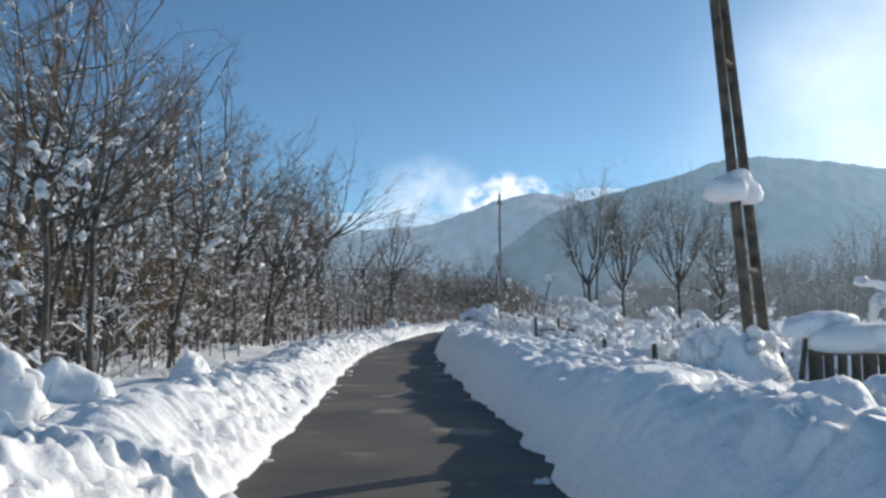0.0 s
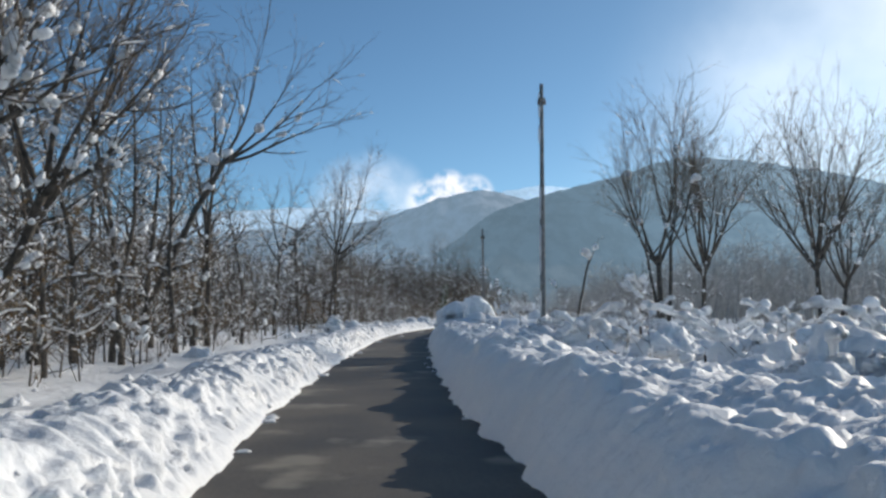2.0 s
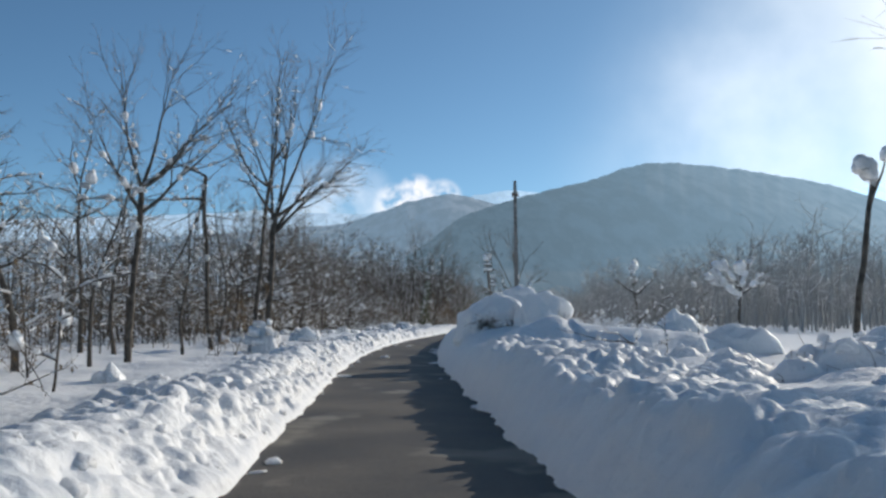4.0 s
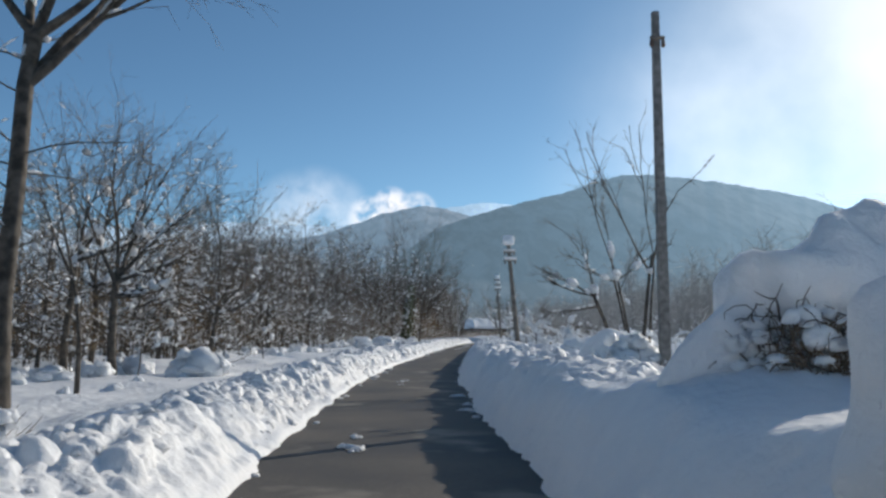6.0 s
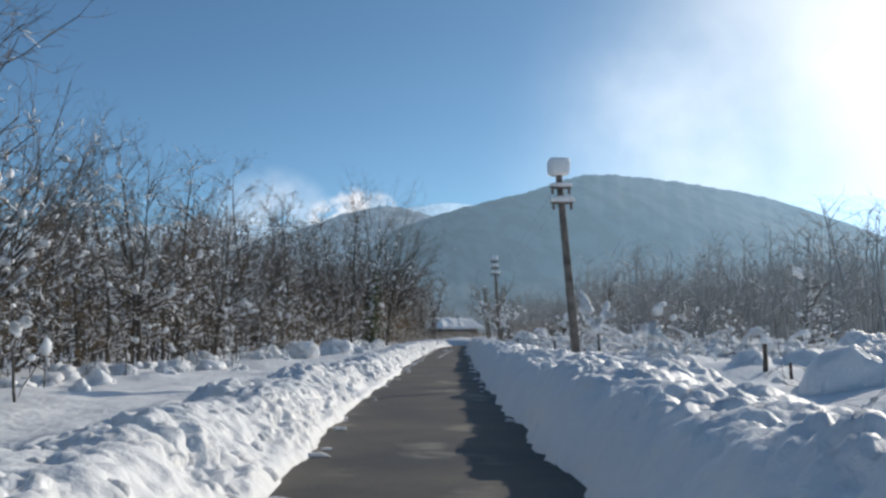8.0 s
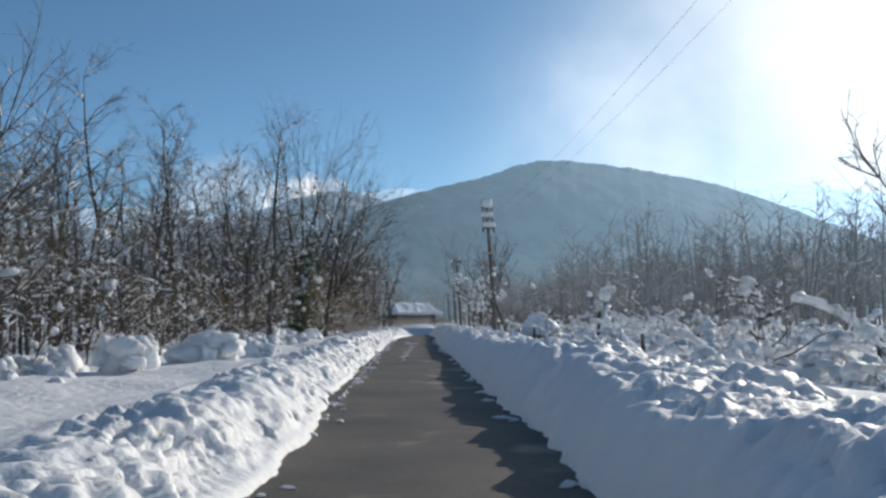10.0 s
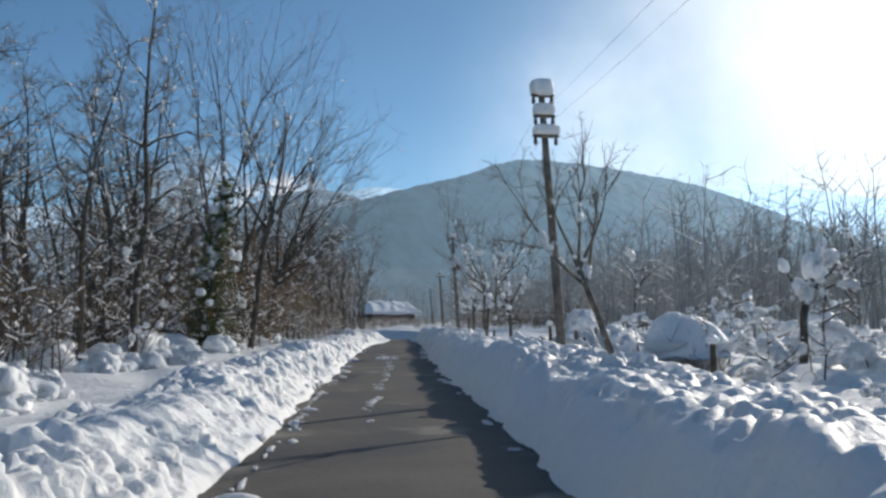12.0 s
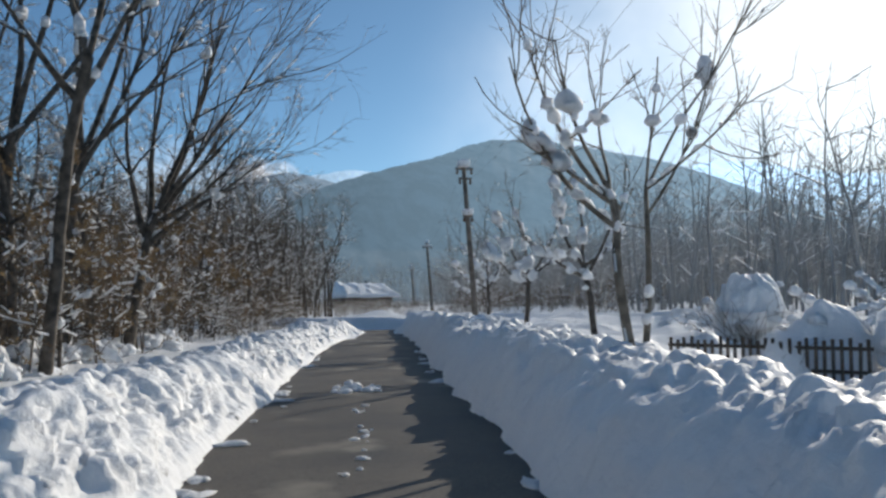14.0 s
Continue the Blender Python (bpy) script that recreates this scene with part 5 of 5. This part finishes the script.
# ---- poles and wires ----
def box_arrays(cx, cy, cz, sx, sy, sz, turn=0.0, chamfer=0.12):
    """A beam with chamfered long edges; sizes are full lengths along its own axes."""
    c = min(sy, sz) * chamfer
    prof = [(-sy / 2 + c, -sz / 2), (sy / 2 - c, -sz / 2), (sy / 2, -sz / 2 + c), (sy / 2, sz / 2 - c), (sy / 2 - c, sz / 2), (-sy / 2 + c, sz / 2), (-sy / 2, sz / 2 - c), (-sy / 2, -sz / 2 + c)]
    v = np.array([(x, y, z) for x in (-sx / 2, sx / 2) for y, z in prof])
    w = np.column_stack([v[:, 0] * math.cos(turn) - v[:, 1] * math.sin(turn) + cx, v[:, 0] * math.sin(turn) + v[:, 1] * math.cos(turn) + cy, v[:, 2] + cz])
    f = [[k, k + 8, (k + 1) % 8 + 8, (k + 1) % 8] for k in range(8)] + [list(range(8)), list(range(15, 7, -1))]
    return w, f


def beam(name, size, at, mat, parent, turn=0.0, label=""):
    v, f = box_arrays(0, 0, 0, *size)
    ob = part(name, mesh_from(name, v, f, mat, False), parent, label)
    ob.location, ob.rotation_euler = at, (0, 0, turn)
    return ob


def cushion(rng, sx, sy, sz):
    """Snow lying squarely on a short arm, rounded at its edges."""
    v, f = BALL3
    p = np.sign(v) * np.abs(v) ** 0.45
    p = p / np.max(np.abs(p))
    n = 1 + 0.10 * vnoise(v[:, 0] * 2 + rng.uniform(0, 50), v[:, 1] * 2 + v[:, 2] * 2, 61)
    return p * n[:, None] * np.array([sx / 2, sy / 2, sz / 2]) + [0, 0, sz / 2], f


def lathe_mesh(name, rings, mat, sides=10):
    v = np.array([(r * math.cos(a), r * math.sin(a), z) for r, z in rings for a in np.arange(sides) * 2 * math.pi / sides])
    f = [[i * sides + k, i * sides + (k + 1) % sides, (i + 1) * sides + (k + 1) % sides, (i + 1) * sides + k] for i in range(len(rings) - 1) for k in range(sides)]
    return mesh_from(name, v, f + [list(range((len(rings) - 1) * sides, len(rings) * sides))], mat)


INSULATOR = lathe_mesh("insulator", [(0.012, -0.06), (0.03, -0.05), (0.045, 0.0), (0.03, 0.03), (0.04, 0.05), (0.02, 0.09), (0.004, 0.10)], CERAMIC)


def utility_pole(label, foot_at, top_at, radius, mat, seed, tiers=(), cap=None, group="utility poles", square=False, patches=0):
    """tiers: (below the top, arm's length, height of the snow on it)."""
    rng = np.random.default_rng(seed)
    root = thing("utility_pole", label, "utility pole", group, at=foot_at)
    way = np.array(top_at) - np.array(foot_at)
    points = [way * f for f in (-0.15, 0, 0.2, 0.4, 0.6, 0.8, 1.0)] + [way + np.array([0, 0, 0.02])]
    radii = [radius * k for k in (1.04, 1.0, 0.93, 0.87, 0.80, 0.73, 0.66, 0.45)]
    part("pole", mesh_from("pole", *path_tube(points, radii, 4 if square else 14, 0.785 if square else 0.0), mat, not square), root)
    unit = way / np.linalg.norm(way)
    for low, long, deep in tiers:
        at = way - unit * low
        beam("crossarm", (long, 0.07, 0.06), at + [0, -radius * 0.8, 0], POLE_WOOD, root)
        for s in (-1, 1):
            ob = part("insulator", INSULATOR, root, "brown ceramic insulator")
            ob.location = at + np.array([s * long * 0.4, -radius * 0.8, -0.12])
        if deep:
            ob = part("snow_cap", mesh_from("snow_cap", *cushion(rng, long * 1.02, 0.30, deep), SNOW_FLUFF), root, "block of snow on the arm")
            ob.location = at + np.array([0, -radius * 0.8, 0.025])
    if cap:
        ob = part("snow_cap", mesh_from("snow_cap", *cushion(rng, cap[0], cap[0], cap[1]), SNOW_FLUFF), root, "tall cap of snow")
        ob.location = way + np.array([0, 0, 0.0])
    for k in range(patches):
        f = rng.uniform(0.15, 0.95)
        w, q = lump(rng, (0.035, 0.03, rng.uniform(0.15, 0.5)), BALL2, 0.3, 2)
        ob = part("snow_patch", mesh_from("snow_patch", w, q, SNOW_FLUFF), root, "snow plastered on the pole")
        ob.location = way * f + np.array([-radius * 0.75, -radius * 0.45, 0])
    return root


utility_pole("tall thin grey pole plastered with snow", (-1.28, 50.3, 0.3), (-1.27, 50.5, 8.2), 0.085, CONCRETE, 1, ((0.45, 0.22, 0),), patches=9)
utility_pole("square grey concrete pole", (-2.30, 85.9, 0.3), (-2.40, 85.8, 7.19), 0.13, CONCRETE, 2, ((0.5, 0.26, 0),), square=True)
utility_pole("leaning wooden pole with snow on its short arms", (-1.32, 115.8, 0.4), (-1.86, 115.4, 5.75), 0.135, POLE_WOOD, 3, ((0.35, 0.58, 0.10), (0.78, 0.62, 0.16)), (0.56, 0.50))
utility_pole("leaning wooden pole with three snowy arms", (0.88, 146.2, 0.3), (0.57, 146.55, 5.85), 0.096, POLE_WOOD, 4, ((0.0, 0.46, 0.0), (0.42, 0.44, 0.22), (0.83, 0.52, 0.2)), (0.44, 0.34))
utility_pole("dark wooden pole with a snowy head", (3.72, 174.1, 0.3), (3.38, 174.0, 5.45), 0.10, POLE_WOOD, 5, ((0.05, 0.55, 0.0), (0.35, 0.4, 0.0), (1.5, 0.3, 0.2)), (0.36, 0.24))
utility_pole("distant dark wooden pole", (8.92, 212.0, 0.2), (8.52, 211.8, 5.6), 0.13, POLE_WOOD, 6, ((0.3, 0.7, 0.10),), (0.3, 0.2))
utility_pole("distant dark wooden pole", (14.6, 257.8, 0.2), (14.2, 257.6, 5.7), 0.13, POLE_WOOD, 7, ((0.3, 0.7, 0.10),), (0.3, 0.2))


def twin_pole():
    """Two wooden legs that meet at the top, joined by braces that carry snow."""
    rng = np.random.default_rng(9)
    root = thing("utility_pole", "dark wooden twin pole braced across with snow on the brace", "utility pole", "utility poles", at=(2.78, 11.35, 0.3))
    tops = (np.array([-0.62, -0.45, 6.9]), np.array([-0.53, -0.39, 6.9]))
    feet = (np.array([0.0, 0.0, -0.3]), np.array([0.36, 0.66, -0.3]))
    for a, b in zip(feet, tops):
        part("leg", mesh_from("leg", *path_tube([a + (b - a) * k / 5 for k in range(6)], [0.074 - 0.004 * k for k in range(6)], 12), OLD_WOOD), root)
    for f in (0.27, 0.40, 0.62):
        p, q = feet[0] + (tops[0] - feet[0]) * f, feet[1] + (tops[1] - feet[1]) * f
        part("brace", mesh_from("brace", *tube_arrays([[*p, *q, 0.045, 0.045]], 8), OLD_WOOD), root)
    mid = feet[0] + (tops[0] - feet[0]) * 0.40
    for k, (dx, dy, dz, s) in enumerate(((-0.10, -0.05, 0.0, 0.26), (0.17, 0.15, -0.02, 0.23), (0.04, -0.02, 0.16, 0.16))):
        w, f = lump(rng, (s, s, s * 0.72), BALL3, 0.3, 0.6)
        ob = part("snow_lump", mesh_from("snow_lump", w, f, SNOW_FLUFF), root, "lump of snow caught on the brace")
        ob.location = mid + np.array([dx, dy, dz])


twin_pole()


def wire(a, b, sag):
    p, q = np.array(a), np.array(b)
    pts = [p + (q - p) * k / 12 - [0, 0, sag * 4 * (k / 12) * (1 - k / 12)] for k in range(13)]
    v = np.array([c + [0.0026 * math.cos(a), 0, 0.0026 * math.sin(a)] for c in pts for a in (0.0, 1.57, 3.14, 4.71)])
    f = [[i * 4 + k, i * 4 + (k + 1) % 4, i * 4 + 4 + (k + 1) % 4, i * 4 + 4 + k] for i in range(12) for k in range(4)]
    tagged(new("power_line", mesh_from("power_line", v, f, CABLE)), "thin dark overhead wire between two poles", "cable", "overhead wires")


for s in (-0.2, 0.2):
    wire((-1.86 + s, 115.3, 5.3), (0.57 + s, 146.45, 5.35), 0.4)
    wire((0.57 + s, 146.45, 5.35), (3.38 + s, 173.9, 5.1), 0.4)
    wire((3.38 + s, 173.9, 5.1), (8.52 + s, 211.7, 5.2), 0.5)


# ---- fences and posts ----
def fence_post(at, tall, radius, seed, label, cap=True, lean=0.0):
    rng = np.random.default_rng(seed)
    root = thing("fence_post", label, "post", "fence posts", at=at)
    root.rotation_euler = (rng.normal(0, 0.05), lean + rng.normal(0, 0.06), rng.uniform(0, 6))
    part("stake", mesh_from("stake", *tube_arrays([[0, 0, -0.5, 0, 0, tall * 0.5, radius, radius * 0.95], [0, 0, tall * 0.5, 0.01, 0, tall, radius * 0.95, radius * 0.8], [0.01, 0, tall, 0.01, 0, tall + 0.01, radius * 0.8, 0.002]], 8), OLD_WOOD), root)
    if cap:
        ob = part("snow_cap", mesh_from("snow_cap", *lump(rng, (radius * 2.0, radius * 2.0, radius * 1.8), BALL2, 0.25, 0.4), SNOW_FLUFF), root, "cap of snow")
        ob.location = (0.01, 0, tall + radius * 0.5)


POST_LABEL = "weathered wooden fence post standing in snow"
for k, (x, y, tall) in enumerate(((1.98, 14.3, 0.42), (1.58, 18.3, 0.5), (0.38, 30.0, 0.85), (1.05, 28.9, 0.85), (-0.17, 106.2, 0.5), (-2.41, 98.2, 0.55), (0.9, 139.8, 0.5), (1.9, 146.6, 0.55), (1.82, 150.4, 0.6), (2.26, 149.8, 0.62), (2.9, 152.5, 0.5), (2.33, 151.3, 0.72), (3.2, 151.2, 0.75), (0.8, 129.3, 0.62))):
    fence_post(foot(x, y, 0.0), tall, 0.045 + 0.006 * (tall > 0.7), 500 + k, POST_LABEL)
r_p = np.random.default_rng(61)
for k in range(34):
    y = (14 + k * 1.8) if k < 18 else (84 + (k - 18) * 5.0)
    x = float(centre(y)) + r_p.uniform(4.6, 7.5)
    fence_post(foot(x, y, 0.05), r_p.uniform(0.22, 0.48), r_p.uniform(0.022, 0.036), 540 + k, POST_LABEL, r_p.random() < 0.6)


def rail_fence():
    root = thing("rail_fence", "two weathered rails between leaning posts in snow", "fence", at=(0.38, 30.0, height(0.38, 30.0)))
    span = np.array([0.67, -1.1, 0.05])
    for z in (0.14, 0.40):
        part("rail", mesh_from("rail", *tube_arrays([[0, -0.06, z, *(span + [0, -0.06, z])  , 0.018, 0.017]], 7), OLD_WOOD), root)
        part("rail", mesh_from("rail", *tube_arrays([[*(span + [0, -0.06, z]), *(span * 2.1 + [0, -0.06, z - 0.1]), 0.017, 0.015]], 7), OLD_WOOD), root)


def slatted_gate():
    """Old wooden gate half sunk in the snow, with a heap of snow along its top rail."""
    rng = np.random.default_rng(15)
    at = foot(3.12, 10.4, -0.10)
    root = thing("wooden_gate", "old dark slatted wooden gate half buried in snow", "gate", at=at)
    turn = math.atan2(-0.30, 0.95)
    for k in range(9):
        d = 0.05 + 0.135 * k
        ob = beam("slat", (0.68, 0.10 if k % 4 else 0.15, 0.025), (d * math.cos(turn), d * math.sin(turn), 0.22), OLD_WOOD, root)
        ob.rotation_euler = (0, radians(-90 + rng.normal(0, 2)), turn + math.pi / 2)
    for z in (0.10, 0.48):
        ob = beam("rail", (1.25, 0.05, 0.09), (0.6 * math.cos(turn) + 0.02, 0.6 * math.sin(turn) + 0.04, z), OLD_WOOD, root)
        ob.rotation_euler = (0, 0, turn)
    segs = [[-0.20, -0.05, -0.4, -0.06, -0.05, 0.62, 0.035, 0.03]]
    part("post", mesh_from("post", *tube_arrays(segs, 8), OLD_WOOD), root)
    for k in range(4):
        w, f = lump(rng, (0.42, 0.3, 0.24 - 0.03 * abs(k - 1)), BALL3, 0.5, 0.4)
        ob = part("snow", mesh_from("gate_snow", w, f, SNOW_FLUFF), root, "heap of snow along the top")
        ob.location = (0.1 + 0.33 * k, -0.1 * k, 0.62 + 0.10 * (k == 0) - 0.03 * k)


def picket_fence():
    rng = np.random.default_rng(16)
    a, b = np.array([3.35, 159.4]), np.array([4.95, 157.1])
    z = 0.26
    root = thing("picket_fence", "dark thin picket fence under heaped snow", "fence", at=(a[0], a[1], z))
    long = float(np.linalg.norm(b - a))
    turn = math.atan2(b[1] - a[1], b[0] - a[0])
    for k in range(26):
        d = long * k / 25
        ob = beam("picket", (0.92 * rng.uniform(0.9, 1.05), 0.045, 0.02), (d * math.cos(turn), d * math.sin(turn), 0.08), OLD_WOOD, root)
        ob.rotation_euler = (0, radians(-90 + rng.normal(0, 3)), turn + math.pi / 2)
    for h in (0.12, 0.42):
        ob = beam("rail", (long + 0.1, 0.03, 0.05), (long / 2 * math.cos(turn) + 0.03, long / 2 * math.sin(turn) + 0.03, h), OLD_WOOD, root)
        ob.rotation_euler = (0, 0, turn)


rail_fence()
slatted_gate()
picket_fence()


# ---- ivy-clad tree ----
def ivy_tree():
    rng = np.random.default_rng(18)
    wood, fine = [], []
    stem = limb(rng, wood, (0, 0, -0.3), (0.08, 0, 1), 5.6, 0.11, 0.05, 10, 0.03, 0.0)
    for k in range(420):
        p, w, r = stem[int(10 * rng.random() ** 1.5)]
        a = rng.uniform(0, 6.28)
        limb(rng, fine, p + [0, 0, rng.uniform(-0.3, 0.3)], bend(rng, np.array([math.cos(a), math.sin(a), rng.uniform(-0.3, 0.5)]), 0.2), rng.uniform(0.4, 1.25) * (1.1 - p[2] / 7.5), 0.006, 0.003, 2, 0.2, -0.05)
    meshes = clothed("ivy_tree", wood, fine, rng, 0.11, 0.35, 0.8, 60, (0.06, 0.16), BARK)
    root = tree(meshes, foot(-7.1, 159.3), label="tree trunk wrapped in dark ivy with snow on it", name="ivy_tree")
    loads = []
    for k in range(48):
        s = fine[int(rng.integers(len(fine)))]
        g = rng.uniform(0.05, 0.10) + 0.08 * rng.random() ** 2
        w, f = lump(rng, (g * 1.1, g * 1.1, g * rng.uniform(0.8, 1.6)), BALL2, 0.6, 0.8)
        loads.append((w + np.array(s[3:6]) + [0, 0, 0.03], f))
    tagged(part("snow_load", mesh_from("ivy_snow", *joined(loads), SNOW_FLUFF), root, "lumps of snow on the ivy"), kind="stuff")
    tagged(part("ivy", leaf_mesh("ivy", rng, fine, 11000, IVY, 0.055), root, "dark green ivy leaves"), kind="stuff")


ivy_tree()


# ---- house at the end of the road ----
def far_house():
    root = thing("house", "low dark house with a thick white snow roof", "house", at=(14.9, 336.5, -0.4))
    root.rotation_euler = (0, 0, radians(32))
    beam("wall", (12.0, 7.0, 3.2), (0, 0, 1.6), DARK_WALL, root)
    px, py = np.linspace(-7, 7, 45), np.linspace(-5.2, 5.2, 33)
    X, Y = np.meshgrid(px, py)
    rim = np.minimum((7 - np.abs(X)) / 2.6, (5.2 - np.abs(Y)) / 5.2)
    top = 3.35 + 2.5 * np.sqrt(np.clip((5.2 - np.abs(Y)) / 5.2, 0, 1) + 0.02) * sstep(-0.25, 0.6, rim) + 0.28 * vnoise(X * 0.8, Y * 0.8, 61) * sstep(0, 0.2, rim) + 0.10 * vnoise(X * 2.3, Y * 2.3, 62)
    low = 2.85 + 0.22 * vnoise(X * 0.9, Y * 0.9, 63)
    v = np.vstack([np.column_stack([X.ravel(), Y.ravel(), top.ravel()]), np.column_stack([X.ravel(), Y.ravel(), low.ravel()])])
    k, n = len(px), X.size
    i = (np.arange(len(py) - 1)[:, None] * k + np.arange(k - 1)[None, :]).ravel()
    f = np.column_stack([i, i + 1, i + k + 1, i + k])
    ring = np.concatenate([np.arange(k - 1), np.arange(k - 1, n - 1, k), np.arange(n - 1, n - k, -1), np.arange(n - k, 0, -k)])
    skirt = np.column_stack([np.roll(ring, -1), ring, ring + n, np.roll(ring, -1) + n])
    part("roof", mesh_from("roof", v, np.vstack([f, f[:, ::-1] + n, skirt]), SNOW_FLUFF), root, "thick white snow on the roof")
    beam("chimney", (0.6, 0.6, 1.2), (2.5, 0.5, 5.75), HOUSE_WALL, root)
    for x in (-4.2, -1.6, 3.6):
        w = beam("window", (1.1, 0.08, 0.9), (x, -3.53, 1.35), HOUSE_WALL, root)
        beam("pane", (0.9, 0.04, 0.7), (0, -0.05, 0), PANE, w)
    beam("door", (0.95, 0.08, 1.9), (1.2, -3.53, 0.95), HOUSE_WALL, root)


far_house()


# ---- snow crumbs on the road ----
def clod(at, size, seed, label="clod of snow lying on the asphalt", turn=6.0):
    rng = np.random.default_rng(seed)
    ob = new("snow_clod", mesh_from("snow_clod", *lump(rng, size, BALL2, 0.8, 0.3), SNOW_FLUFF))
    ob.location = at
    ob.rotation_euler = (0, 0, turn * rng.random() - 0.02 * turn)
    tagged(ob, label, "snow", "snow clods on the road")


r_c = np.random.default_rng(71)
for k in range(120):
    y = 141.6 + 17.5 * r_c.random()
    if math.sin(y * 2.9) + math.sin(y * 1.7 + 1) < -0.3:
        continue
    x = float(centre(y)) - 0.36 + 0.4 * (y - 141.6) / 17.5 + 0.06 * math.sin(y * 1.3) + r_c.normal(0, 0.045)
    s = r_c.uniform(0.012, 0.042)
    clod((x, y, 0.014), (s * r_c.uniform(0.8, 1.5), s * r_c.uniform(0.9, 2.2), s * 0.65), 2000 + k)
for k in range(70):
    y = r_c.uniform(124, 149)
    s = r_c.uniform(0.015, 0.04)
    clod((float(centre(y)) - 1.33 + r_c.normal(0, 0.02), y, 0.012), (s, s * r_c.uniform(2, 6), s * 0.7), 2400 + k, "strip of snow crust along the road's edge", 0.0)
for k, (x, y, s) in enumerate(((-7.44, 80.75, 0.11), (-7.53, 81.9, 0.07), (-7.02, 95.3, 0.06), (-7.05, 94.0, 0.05), (-0.95, 161.4, 0.16), (-1.25, 161.2, 0.13), (-1.1, 161.9, 0.15), (-6.9, 95.9, 0.05), (-3.4, 36.0, 0.05))):
    for q in range(6):
        g = s * r_c.uniform(0.25, 0.55)
        clod((x + r_c.normal(0, s), y + r_c.normal(0, s * 1.6), 0.015), (g * 1.3, g * 1.3, g * 0.8), 2200 + k * 10 + q)
for k in range(230):
    y = r_c.uniform(6, 172)
    side = -1 if r_c.random() < 0.55 else 1
    s = r_c.uniform(0.02, 0.06)
    if y < 112 and k % 5 < 3:
        continue
    clod((float(centre(y)) + side * (1.33 - abs(r_c.normal(0, 0.09))), y, 0.012), (s * 1.4, s * r_c.uniform(1.2, 3.5), s * 0.7), 1000 + k, "crumb of snow at the road's edge")


def bank_clods(name, label, seed, count, side, e0, e1, big):
    """Broken lumps thrown up by the plough, lying all over one bank."""
    r = np.random.default_rng(seed)
    y = r.uniform(4, 172, count)
    e = r.uniform(e0, e1, count) + 0.0
    x = centre(y) + side * e
    z = snow_height(x, y)
    smooth = calm(x, y) > 0.4
    pieces = []
    for k in range(count):
        s = 0.015 + big * r.random() ** 2.2
        w, f = lump(r, (s * r.uniform(0.8, 1.5), s * r.uniform(0.8, 1.5), s * r.uniform(0.5, 1.0)), BALL1 if s < 0.055 else BALL2, 0.75, 2)
        a = r.uniform(0, 6.28)
        w = np.column_stack([w[:, 0] * math.cos(a) - w[:, 1] * math.sin(a), w[:, 0] * math.sin(a) + w[:, 1] * math.cos(a), w[:, 2]])
        if z[k] > 0.02 and not smooth[k]:
            pieces.append((w + [x[k], y[k], z[k] - s * 0.45], f))
    tagged(new(name, mesh_from(name, *joined(pieces), SNOW_FLUFF)), label, "snow", kind="stuff")


bank_clods("snow_rubble", "broken lumps of ploughed snow on the shady bank's crest", 82, 3000, 1, 2.0, 4.0, 0.06)
bank_clods("snow_rubble", "broken lumps of ploughed snow on the sunny bank", 81, 3600, -1, 1.5, 3.1, 0.085)
